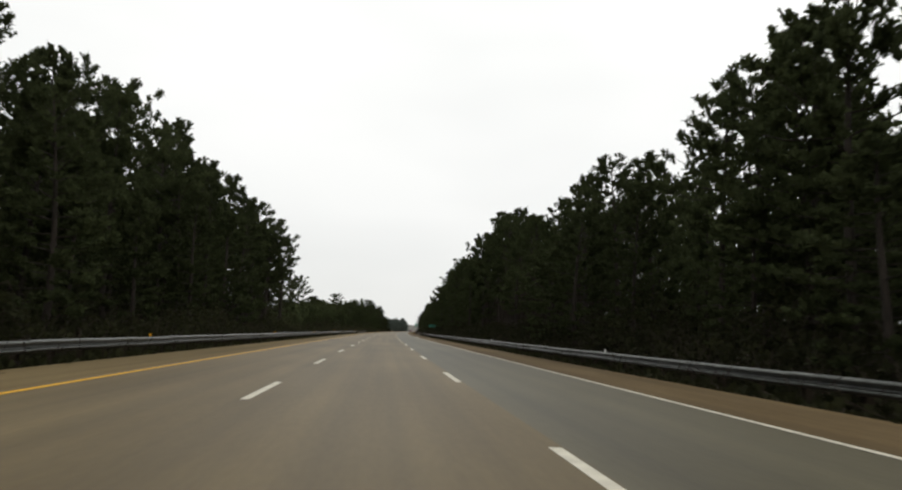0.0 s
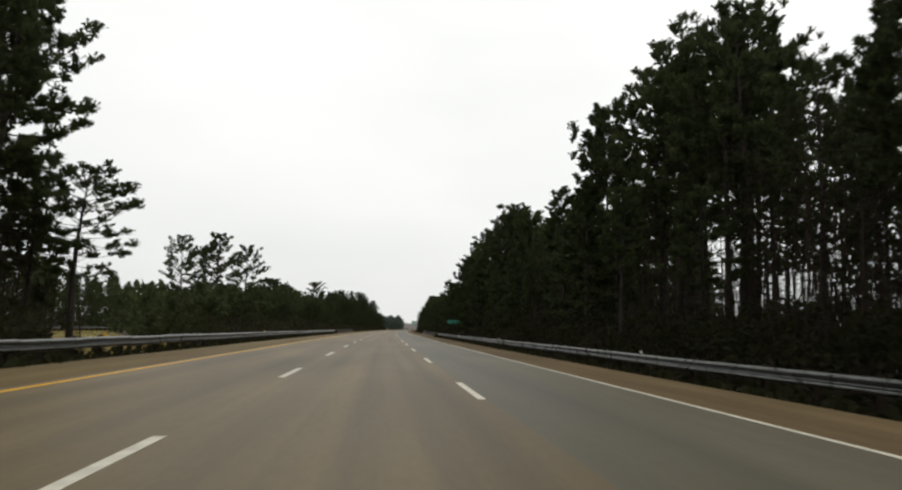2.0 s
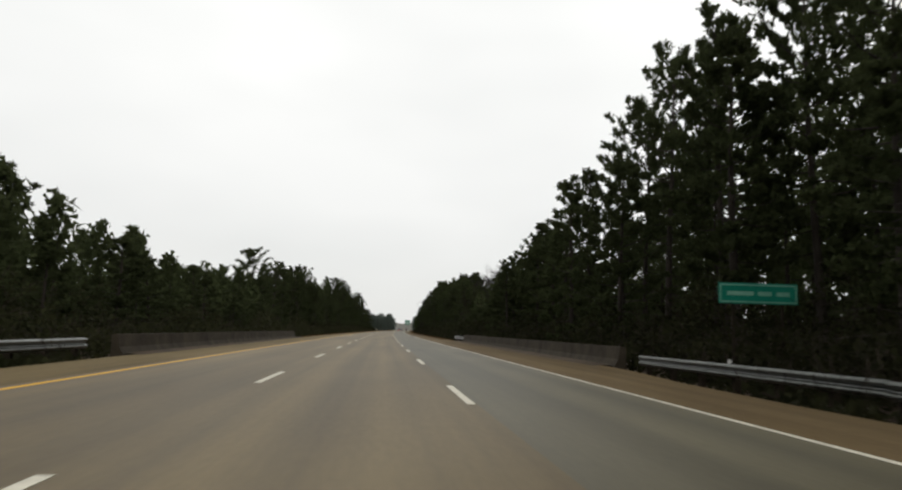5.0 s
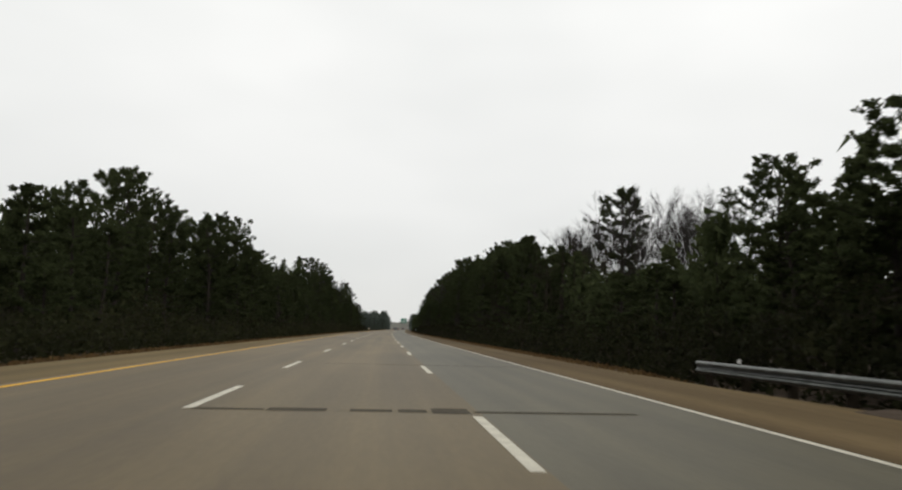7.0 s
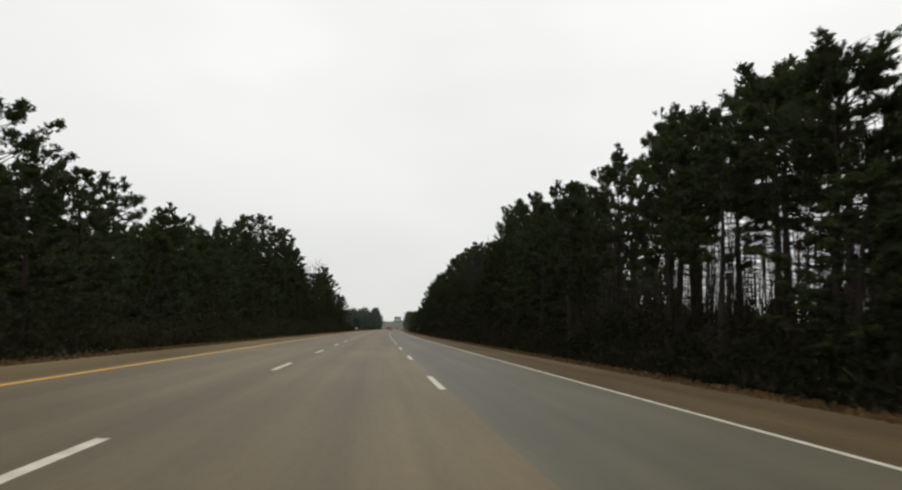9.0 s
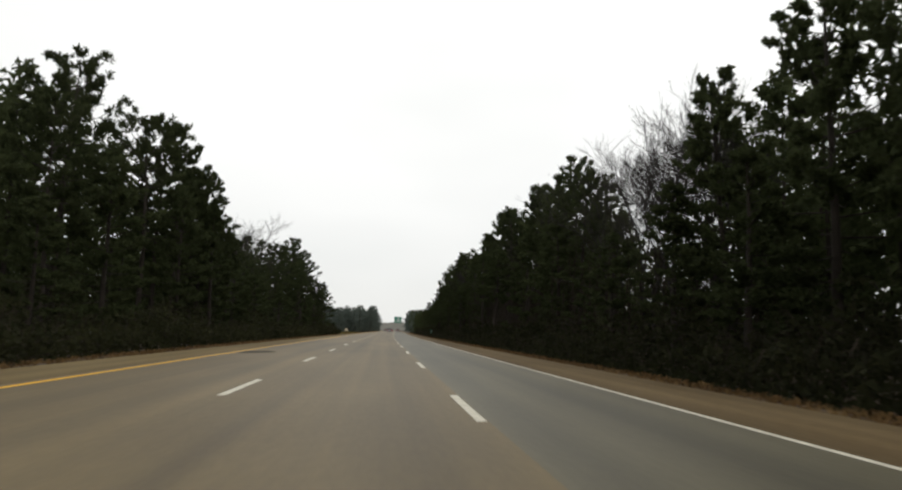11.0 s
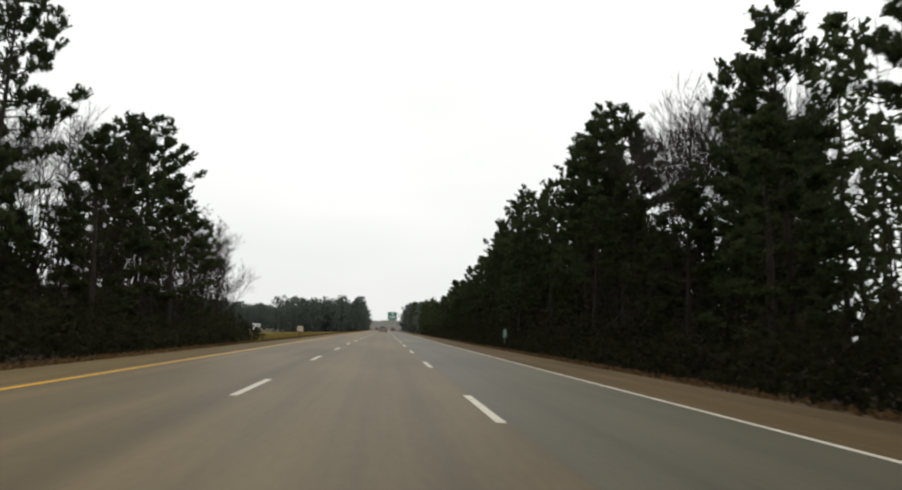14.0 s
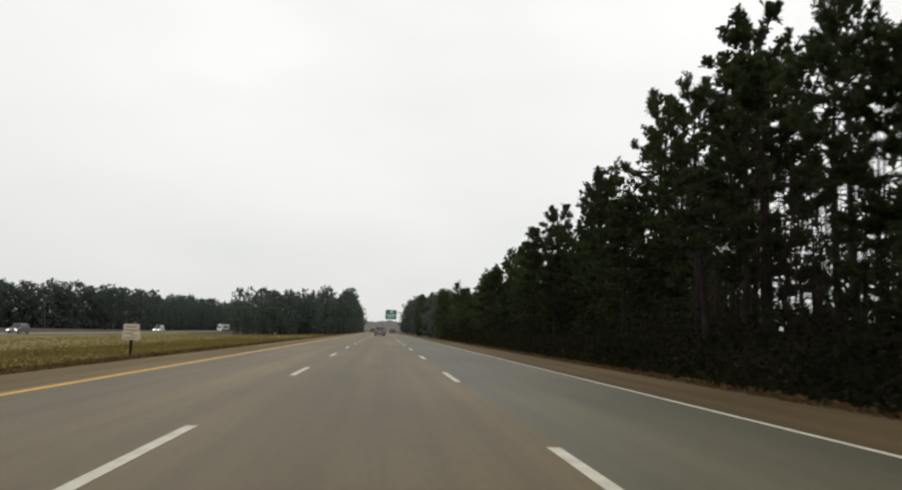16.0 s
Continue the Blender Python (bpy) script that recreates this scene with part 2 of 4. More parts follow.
def ground_z(a, s):
    """Height of the land across the road: a low verge, a shallow ditch, then level woods."""
    a, s = np.asarray(a, float), np.asarray(s, float)
    a = np.where((a > 8.5) & (a < 13), a + (10.2 - right_edge(s)) * np.clip((13 - a) / 2.5, 0, 1), a)
    a = np.where((a > -9) & (a < -4.8), a - (left_edge(s) + 6.1) * np.clip((a + 9) / 2.5, 0, 1), a)
    return np.interp(a, [-2000, -80, -69, -54.5, -50, -30, -20, -9, -7.3, -6.2, -5.5, 9.5, 10.2, 11.6, 13, 16, 60, 2000],
                     [-1.2, -1.2, -1.2, -1.2, -1.5, -1.3, -0.9, -0.55, -0.3, -0.07, -0.12, -0.12, -0.07, -0.36, -0.5, -0.4, -0.4, -0.6]) + low_bank(a, s) + far_bank(a, s)


def ground_sheet():
    ac = np.concatenate((np.linspace(-2000, -100, 12), np.linspace(-90, -16, 22), np.linspace(-15, -6.2, 18), [-5.5, 2, 8.4, 9.0, 9.4, 9.8], np.linspace(10.2, 18, 18), np.linspace(20, 80, 18), np.linspace(100, 2000, 12)))
    sc = np.concatenate((np.linspace(-390, -60, 6), np.arange(-40, 700, 4.0), np.linspace(710, 1500, 40), np.linspace(1600, 3500, 10)))
    verts = []
    for s in sc:
        x, y = bend(ac, s)
        z = ground_z(ac, s)
        for i in range(len(ac)):
            rough = 0.0 if -6.3 < ac[i] < 10.25 or -70 < ac[i] < -54 else 0.09
            verts.append((x[i], y[i], z[i] + rough * noise.noise((x[i] * 0.6, y[i] * 0.6, 0))))
    k = len(ac)
    faces = [(i * k + j, i * k + j + 1, (i + 1) * k + j + 1, (i + 1) * k + j) for i in range(len(sc) - 1) for j in range(k - 1)]
    return mesh_of("ground", verts, faces, SOIL)


tagged(new("ground", ground_sheet()), "brown woodland ground with leaf litter beside the highway", "ground", kind="structure")
road = tagged(new("road", strip("road", [(-3.75, 0.0), (0.0, 0.0), (3.75, 0.0)], -60, 1500, 5, ASPHALT)), "damp brownish worn asphalt highway lanes", "road", kind="structure")
lane_right = tagged(new("road_lane", strip("road_lane", [(3.75, 0.0), (6.99, 0.0)], -60, 1500, 5, ASPHALT_GREY)), "damp greyer asphalt of the outer lane", "road", kind="structure")
shoulder_r = tagged(new("road_shoulder", strip("road_shoulder", [(6.99, 0.0), (right_edge, -0.01), (lambda s: right_edge(s) + 0.02, -0.14)], -60, 1500, 5, SHOULDER)), "brown damp asphalt shoulder of the highway", "shoulder", kind="structure")
shoulder_l = tagged(new("road_shoulder", strip("road_shoulder", [(lambda s: left_edge(s) - 0.02, -0.14), (left_edge, -0.01), (-3.75, 0.0)], -60, 1500, 5, SHOULDER_INNER)), "brown damp asphalt shoulder beside the median", "shoulder", kind="structure")
part("edge_line", strip("edge_line", [(WHITE_LINE - 0.05, 0.004), (WHITE_LINE + 0.05, 0.004)], -60, 1500, 5, PAINT_WHITE), None, lane_right, "worn solid white edge line")
part("edge_line", strip("edge_line", [(YELLOW_LINE - 0.08, 0.004), (YELLOW_LINE + 0.08, 0.004)], -60, 1500, 5, PAINT_YELLOW), None, road, "worn solid yellow edge line")

DASH = 3.5
dash_mesh = boxed(-0.065, 0.065, 0, DASH, 0.001, 0.006)
dash_data = bpy.data.meshes.new("lane_dash")
dash_mesh.to_mesh(dash_data)
dash_mesh.free()
dash_data.materials.append(PAINT_WHITE)


def dash(a, s):
    ob = new("lane_dash", dash_data)
    ob.parent = road
    ob.matrix_world = at(a, s)


for i in range(-2, 74):
    dash(RIGHT_DASH, 15.7 + 12.192 * i)
    near = 12.192 * i
    dash(0.0, near + float(np.interp(near, [0, 12, 37, 73, 134, 219, 232, 244, 256, 268, 280, 293, 305, 378, 390, 427, 475, 500, 540], [11.1, 10.1, 9.0, 7.5, 6.9, 6.9, 7.5, 4.6, 5.2, 7.0, 6.8, 6.1, 8.2, 5.8, 4.6, 5.9, 6.4, 4.8, 4.7])))

for s, spans in ((239.1, ((0.05, 0.95, 0.16), (1.0, 1.75, 0.34), (2.05, 2.6, 0.28), (2.68, 3.05, 0.34), (3.12, 3.62, 0.6), (3.68, 5.9, 0.2))), (251.2, ((0.8, 2.2, 0.1), (2.3, 6.6, 0.16)))):
    for a0, a1, wide in spans:
        part("tar_strip", strip("tar_strip", [(a0, 0.003), (a0 * 0.6 + a1 * 0.4, 0.005), (a1, 0.003)], s - 0.3 * wide, s + 0.7 * wide, wide, TAR), None, road, "dark sealed joint across the lanes")

bm = bmesh.new()
ring = [bm.verts.new((0.62 * math.cos(w) * (1 + 0.25 * math.sin(3 * w + 1)), 1.7 * math.sin(w) * (1 + 0.2 * math.sin(2 * w)), 0.004)) for w in np.linspace(0, 2 * math.pi, 28, endpoint=False)]
bm.faces.new(ring)
patch = part("repair_patch", bm, TAR, road, "dark irregular repair patch in the inner lane")
patch.matrix_world = at(-2.75, 391.2)
part("dirt_strip", strip("dirt_strip", [(9.6, -0.004), (9.95, 0.03), (10.27, 0.05)], 188, 240, 2, SOIL), None, shoulder_r, "dark dirt washed against the parapet")
part("dirt_strip", strip("dirt_strip", [(-6.27, 0.05), (-6.05, 0.03), (-5.75, -0.002)], 189, 240, 2, SOIL), None, shoulder_l, "dark dirt washed against the parapet")


def opposite_edge(s):
    """Near edge of the opposite carriageway, closer beside the clearing."""
    return float(np.interp(s, [-60, 270, 430], [-49, -49, -56]))


def opposite_height(s):
    return -1.1 + float(far_bank(-50, s))


opposite = tagged(new("road_opposite", strip("road_opposite", [(lambda s: opposite_edge(s) - 11.5, opposite_height), (opposite_edge, opposite_height)], -60, 1500, 5, ASPHALT_GREY)), "grey asphalt of the opposite carriageway beyond the median", "road", kind="structure")


# ---- guardrails and bridge parapets ----
def beam_mesh():
    """A W-shaped steel beam, 3.81 m long, facing -x."""
    prof = [(0.0, 0.15), (-0.012, 0.155), (-0.03, 0.151), (-0.074, 0.122), (-0.083, 0.098), (-0.078, 0.062), (-0.02, 0.02), (-0.014, 0.0), (-0.02, -0.02), (-0.072, -0.05), (-0.083, -0.085), (-0.078, -0.115), (-0.025, -0.148), (0.0, -0.155)]
    outer = prof + [(x + 0.006, z) for x, z in reversed(prof)]
    k = len(outer)
    verts = [(x, y, z) for y in (0.0, 3.86) for x, z in outer]
    faces = [(i, (i + 1) % k, k + (i + 1) % k, k + i) for i in range(k)]
    return mesh_of("beam", verts, faces, RAIL_STEEL)


BEAM = beam_mesh()
bm = boxed(-0.075, 0.075, -0.09, 0.09, -0.75, 0.17, bevel=0.01)
POST = bpy.data.meshes.new("post")
bm.to_mesh(POST)
bm.free()
POST.materials.append(TIMBER)
bm = boxed(-0.09, 0.09, -0.075, 0.075, -0.17, 0.16, bevel=0.01)
SPACER = bpy.data.meshes.new("spacer")
bm.to_mesh(SPACER)
bm.free()
SPACER.materials.append(TIMBER)
bm = boxed(-0.004, 0.004, -0.045, 0.045, 0.0, 0.1)
FLAG = bpy.data.meshes.new("reflector")
bm.to_mesh(FLAG)
bm.free()


def guardrail(a, s0, s1, top, side, label, flag_mat):
    """side: -1 where the beam faces the road on its left, 1 on its right."""
    g = root("guardrail", at(a, s0, top - 0.155), label, "guardrail")
    inv = g.matrix_world.inverted()

    def put(name, mesh, m, lab=""):
        ob = new(name, mesh)
        ob.parent = g
        ob.matrix_basis = inv @ m
        return tagged(ob, lab)

    turn = 0 if side < 0 else 180
    n = int((s1 - s0) / 3.81)
    for i in range(n):
        s = s0 + 3.81 * i
        put("beam", BEAM, at(a, s if side < 0 else s + 3.86, top - 0.155 + random.uniform(-0.012, 0.012), turn))
    for i in range(2 * n + 1):
        s = s0 + 1.905 * i
        put("post", POST, at(a - side * 0.265, s, top - 0.17 + random.uniform(-0.02, 0.02)), "" if i else "weathered timber post")
        put("spacer", SPACER, at(a - side * 0.096, s, top - 0.16))
        if i % 16 == 5:
            ob = put("reflector", flag_data[flag_mat], at(a - side * 0.1, s, top + 0.01), "small reflector on the rail")
            ob.rotation_euler.z += radians(90)
    return g


flag_data = {}
for key, mat in (("white", SIGN_WHITE), ("amber", AMBER)):
    flag_data[key] = FLAG.copy()
    flag_data[key].materials.append(mat)
guardrail(10.65, -12, 187, 0.44, -1, "galvanised steel guardrail on timber posts along the outer shoulder", "white")
guardrail(10.65, 236.2, 250, 0.46, -1, "short galvanised guardrail beyond the bridge parapet", "white")
guardrail(-47.5, 150, 203, 0.02, 1, "pale steel guardrail of the opposite carriageway beyond the clearing", "white")
guardrail(-6.55, -12, 188, 0.58, 1, "galvanised steel guardrail on timber posts along the median", "amber")


def parapet(a, s0, s1, side, top, label):
    prof = [(0.0, -0.3), (0.0, 0.02), (0.14, 0.25), (0.19, top), (0.4, top), (0.42, -0.3)]
    wall = root("bridge_parapet", at(a, s0), label, "parapet")
    inv = wall.matrix_world.inverted()
    s = s0
    while s < s1 - 0.5:
        e = min(s + 6.1, s1) - 0.03
        verts = []
        for t in (s, e):
            for d, z in prof:
                x, y = bend(a + side * d, t)
                verts.append(inv @ Vector((float(x), float(y), z)))
        k = len(prof)
        faces = [(i, (i + 1) % k, k + (i + 1) % k, k + i) for i in range(k)] + [tuple(range(k)), tuple(range(2 * k - 1, k - 1, -1))]
        ob = new("wall_section", mesh_of("wall_section", verts, faces, CONCRETE))
        ob.parent = wall
        s += 6.1


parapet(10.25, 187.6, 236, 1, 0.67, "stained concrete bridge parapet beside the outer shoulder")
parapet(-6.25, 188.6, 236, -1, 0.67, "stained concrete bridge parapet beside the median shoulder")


# ---- trees ----
def tube(points, radii, sides, verts, faces):
    """Appends a tapered tube of triangles along points."""
    base = len(verts)
    for i, (p, r) in enumerate(zip(points, radii)):
        d = (Vector(points[min(i + 1, len(points) - 1)]) - Vector(points[max(i - 1, 0)])).normalized()
        u = d.cross(Vector((0.31, 0.95, 0.05)) if abs(d.y) < 0.9 else Vector((1, 0, 0))).normalized()
        v = d.cross(u)
        for j in range(sides):
            w = 2 * math.pi * j / sides
            verts.append(Vector(p) + r * (math.cos(w) * u + math.sin(w) * v))
    for i in range(len(points) - 1):
        for j in range(sides):
            a0, a1 = base + i * sides + j, base + i * sides + (j + 1) % sides
            faces += [(a0, a1, a1 + sides), (a0, a1 + sides, a0 + sides)]


def tufts(centres, rng, blades, size, width, lift=0.35, pointed=False):
    """Sprays of narrow triangles round each centre: leaves wider at their tips, or pointed bunches of needles."""
    c = np.repeat(np.asarray(centres, float), blades, axis=0)
    n = len(c)
    d = rng.normal(size=(n, 3))
    d[:, 2] += lift
    d /= np.linalg.norm(d, axis=1)[:, None]
    q = np.cross(d, rng.normal(size=(n, 3)))
    q /= np.linalg.norm(q, axis=1)[:, None]
    length = size * rng.uniform(0.6, 1.25, n)[:, None]
    half = width * rng.uniform(0.6, 1.3, n)[:, None]
    if pointed:
        c = c + rng.normal(size=(n, 3)) * size * 0.3
        low, tip = c - d * length * 0.35, c + d * length * 0.65
        turn = (rng.random(n) < 0.5)[:, None]   # half of them widen towards the tip, so that the clump ends round
        low, tip = np.where(turn, tip, low), np.where(turn, low, tip)
        return np.stack((low - q * half, low + q * half, tip), axis=1).reshape(-1, 3), np.arange(n * 3).reshape(-1, 3)
    tip = c + d * length
    verts = np.stack((c + d * length * 0.1, tip - q * half, tip + q * half), axis=1).reshape(-1, 3)
    return verts, np.arange(n * 3).reshape(-1, 3)


def needle_brushes(centres, ways, rng, blades, size, width):
    """Brush-shaped bunches of needles at the twigs' ends, each pointing its own way."""
    c, w = np.repeat(np.asarray(centres, float), blades, axis=0), np.repeat(np.asarray(ways, float), blades, axis=0)
    n = len(c)
    d = w + rng.normal(size=(n, 3)) * 0.5
    d /= np.linalg.norm(d, axis=1)[:, None]
    q = np.cross(d, rng.normal(size=(n, 3)))
    q /= np.linalg.norm(q, axis=1)[:, None]
    length = size * rng.uniform(0.7, 1.15, n)[:, None]
    half = width * rng.uniform(0.6, 1.3, n)[:, None]
    low = c - d * length * 0.25 + rng.normal(size=(n, 3)) * 0.05
    tip = low + d * length
    turn = (rng.random(n) < 0.5)[:, None]
    low, tip = np.where(turn, tip, low), np.where(turn, low, tip)
    return np.stack((low - q * half, low + q * half, tip), axis=1).reshape(-1, 3), np.arange(n * 3).reshape(-1, 3)


def pine_meshes(seed, height, base, spread, limbs, twigs, blades, peak=0.4, size=0.42, width=0.06, inner=0.35, point=0.0):
    """Trunk and crown of a pine; base: height of the crown's foot, peak: where along the crown it is widest, point: how peaked the top is."""
    rnd, rng = random.Random(seed), np.random.default_rng(seed)
    verts, faces, spots, ways = [], [], [], []
    lean = [rnd.uniform(-0.25, 0.25), rnd.uniform(-0.25, 0.25)]

    def axis(z):
        f = z / height
        return Vector((lean[0] * f * f * 2 + 0.1 * math.sin(5 * f + seed), lean[1] * f * f * 2 + 0.1 * math.cos(4 * f + seed), z))

    zs = [-0.6] + [height * k / 10 for k in range(1, 11)]
    foot = 0.0125 * height
    tube([axis(max(z, 0)) + Vector((0, 0, min(z, 0))) for z in zs], [foot * (1 - 0.93 * max(z, 0) / height) + 0.012 for z in zs], 7, verts, faces)
    up = Vector((0, 0, 1))
    bulge = [rnd.uniform(0.75, 1.15) for _ in range(7)]   # the crown is fuller on some sides
    for i in range(limbs):
        f = (i + rnd.random()) / limbs
        z = base + (height * 0.97 - base) * f
        dome = 0.5 + 0.5 * f / peak if f < peak else math.sqrt(max(0.02, 1 - ((f - peak) / (1.04 - peak)) ** 2)) * (1 - point * (f - peak))
        w = i * 2.4 + rnd.uniform(-0.7, 0.7)
        length = max(0.35, spread * dome * rnd.uniform(0.6, 1.1) * bulge[int((w % 6.283) / 6.284 * 7)])
        tilt = -0.12 + 1.05 * f ** 1.4 + rnd.uniform(-0.15, 0.25)
        a, out = axis(z), Vector((math.cos(w), math.sin(w), 0))
        go = out * math.cos(tilt) + up * math.sin(tilt)
        pts = [a, a + go * length * 0.5 - up * 0.05 * length, a + go * length + up * 0.1 * length]
        tube(pts, [0.016 + 0.012 * length, 0.011 + 0.006 * length, 0.006], 3, verts, faces)
        side = out.cross(up)
        for j in range(max(2, round(twigs * (0.35 + 0.65 * dome)))):
            g = 1.0 if j == 0 else inner + (1 - inner) * rnd.random() ** 0.8
            p = pts[0].lerp(pts[1], g * 2) if g < 0.5 else pts[1].lerp(pts[2], g * 2 - 1)
            twig = (go * rnd.uniform(0.3, 0.9) + side * rnd.uniform(-1, 1) + up * rnd.uniform(-0.1, 0.55)).normalized()
            reach = (0.25 + 0.3 * length * (1.15 - g)) * rnd.uniform(0.6, 1.2)
            for k in range(3):
                spots.append(p + twig * reach * (1.0 - 0.3 * k) + Vector((rnd.gauss(0, 0.13), rnd.gauss(0, 0.13), rnd.gauss(0, 0.1))) * (1 if k else 0.3))
                ways.append((twig * 0.5 + up * rnd.uniform(0.45, 0.95)).normalized())
    for i in range(int(4 + 3.2 * base)):   # dead limbs below the crown
        z = base * rnd.uniform(0.25, 1.05)
        w, length = rnd.uniform(0, 6.28), rnd.uniform(0.5, 2.6)
        a = axis(z)
        tube([a, a + Vector((math.cos(w) * length, math.sin(w) * length, rnd.uniform(-0.5, 0.3)))], [0.03, 0.009], 3, verts, faces)
    for k in range(3):
        spots.append(axis(height) - up * 0.3 * k)
        ways.append(up)
    tv, tf = needle_brushes([tuple(p) for p in spots], [tuple(p) for p in ways], rng, blades, size, width)
    return tri_mesh("trunk", [tuple(v) for v in verts], faces, BARK), tri_mesh("crown", tv, tf, NEEDLES)


def bare_mesh(seed, height, mat, spread=0.46, depth=6):
    """Trunk and fine branches of a leafless broad-leaved tree."""
    rnd = random.Random(seed)
    verts, faces, thick, thick_faces = [], [], [], []

    def grow(p, d, length, r, level):
        end = p + d * length
        r = max(r, 0.008)
        if level < 4:
            mid = p + d * length * 0.5 + Vector((rnd.uniform(-1, 1), rnd.uniform(-1, 1), 0)) * length * 0.06
            tube([p, mid, end], [r, r * 0.82, r * 0.62], 6 if level == 0 else 3, *((verts, faces) if level > 1 else (thick, thick_faces)))
        else:
            tube([p, end], [r, r * 0.6], 3, verts, faces)
        if level >= depth:
            return
        for k in range(3 if level else 2 + rnd.randint(1, 2)):
            nd = (d + Vector((rnd.gauss(0, spread), rnd.gauss(0, spread), rnd.uniform(-0.05, 0.25)))).normalized()
            grow(p + d * length * (rnd.uniform(0.55, 1.0) if k else 1.0), nd, length * rnd.uniform(0.6, 0.8), r * (0.62 if k == 0 else 0.45), level + 1)

    grow(Vector((0, 0, -0.4)), Vector((rnd.uniform(-0.05, 0.05), rnd.uniform(-0.05, 0.05), 1)), height * 0.34, 0.0095 * height, 0)
    v = np.array([tuple(q) for q in verts])
    k = height / v[:, 2].max()
    return tri_mesh("trunk", np.array([tuple(q) for q in thick]) * k, thick_faces, mat), tri_mesh("crown", v * k, faces, mat)


def pole_mesh(seed, height, mat):
    """Stem and twigs of a slender leafless tree: one straight leader with many short rising branches."""
    rnd = random.Random(seed)
    verts, faces, stem, stem_faces = [], [], [], []
    bow = [rnd.uniform(-0.35, 0.35), rnd.uniform(-0.35, 0.35)]
    line = [Vector((bow[0] * math.sin(k * 0.5), bow[1] * math.sin(k * 0.4 + seed), height * k / 8 - (0.4 if k == 0 else 0))) for k in range(9)]
    tube(line, [0.0075 * height * (1 - 0.92 * k / 8) for k in range(9)], 6, stem, stem_faces)
    for i in range(84):
        f = 0.12 + 0.87 * (i + rnd.random()) / 84
        k = min(7, int(f * 8))
        p = line[k].lerp(line[k + 1], f * 8 - k)
        w, rise = i * 2.4 + rnd.uniform(-0.6, 0.6), rnd.uniform(0.2, 1.0)
        go = Vector((math.cos(w), math.sin(w), rise)).normalized()
        length = (0.35 + 1.9 * (1 - f) ** 0.7) * rnd.uniform(0.5, 1.15)
        end = p + go * length + Vector((0, 0, 0.12 * length))
        tube([p, p + go * length * 0.5, end], [0.024, 0.015, 0.006], 3, verts, faces)
        for _ in range(5):
            q = p.lerp(end, rnd.uniform(0.3, 1.0))
            d = (go + Vector((rnd.gauss(0, 0.6), rnd.gauss(0, 0.6), rnd.uniform(0, 0.5)))).normalized() * length * rnd.uniform(0.25, 0.55)
            tube([q, q + d], [0.011, 0.004], 3, verts, faces)
            tube([q + d * 0.5, q + d * 0.5 + Vector((rnd.gauss(0, 0.25), rnd.gauss(0, 0.25), rnd.uniform(0, 0.3))) * length], [0.008, 0.004], 3, verts, faces)
    return tri_mesh("trunk", [tuple(v) for v in stem], stem_faces, mat), tri_mesh("crown", [tuple(v) for v in verts], faces, mat)


def make_tree(name, trunk, crown, label, category, group):
    t = tagged(new(name), label, category, group)
    for me in (trunk, crown):
        part(me.name.split(".")[0], me, None, t)
    return t


PINES = []
PINE_H = 16.0
for seed, base, spread, limbs, twigs, blades, peak, size, width, inner, point, label in (
        (11, 8.2, 3.2, 44, 7, 9, 0.42, 0.38, 0.054, 0.4, 0.0, "tall dark pine with a high rounded crown"),
        (12, 9.2, 2.7, 38, 7, 9, 0.5, 0.38, 0.054, 0.4, 0.2, "tall pine with bare lower trunk beside the highway"),
        (13, 6.6, 3.5, 52, 7, 9, 0.38, 0.38, 0.055, 0.35, 0.0, "tall dark pine with a broad clumped crown"),
        (14, 3.6, 3.2, 54, 7, 8, 0.35, 0.4, 0.078, 0.25, 0.1, "dark pine with a deep dense crown"),
        (15, 2.4, 3.4, 54, 7, 8, 0.3, 0.4, 0.08, 0.22, 0.2, "dense dark evergreen reaching low to the ground"),
        (16, 1.0, 3.0, 52, 7, 8, 0.25, 0.4, 0.08, 0.22, 0.3, "young full pine clothed to the ground"),
        (17, 7.4, 2.9, 44, 7, 9, 0.3, 0.38, 0.054, 0.38, 0.5, "tall slim dark pine with a tapering crown"),
        (18, 7.0, 3.6, 46, 7, 9, 0.5, 0.38, 0.054, 0.45, 0.0, "tall pine with a flat-topped open crown"),
        (19, 4.4, 2.8, 52, 7, 8, 0.3, 0.39, 0.074, 0.25, 0.5, "dark pine with a dense pointed crown")):
    trunk, crown = pine_meshes(seed, PINE_H, base, spread, limbs, twigs, blades, peak, size, width, inner, point)
    PINES.append(make_tree("pine_tree", trunk, crown, label, "pine tree", "roadside pines"))

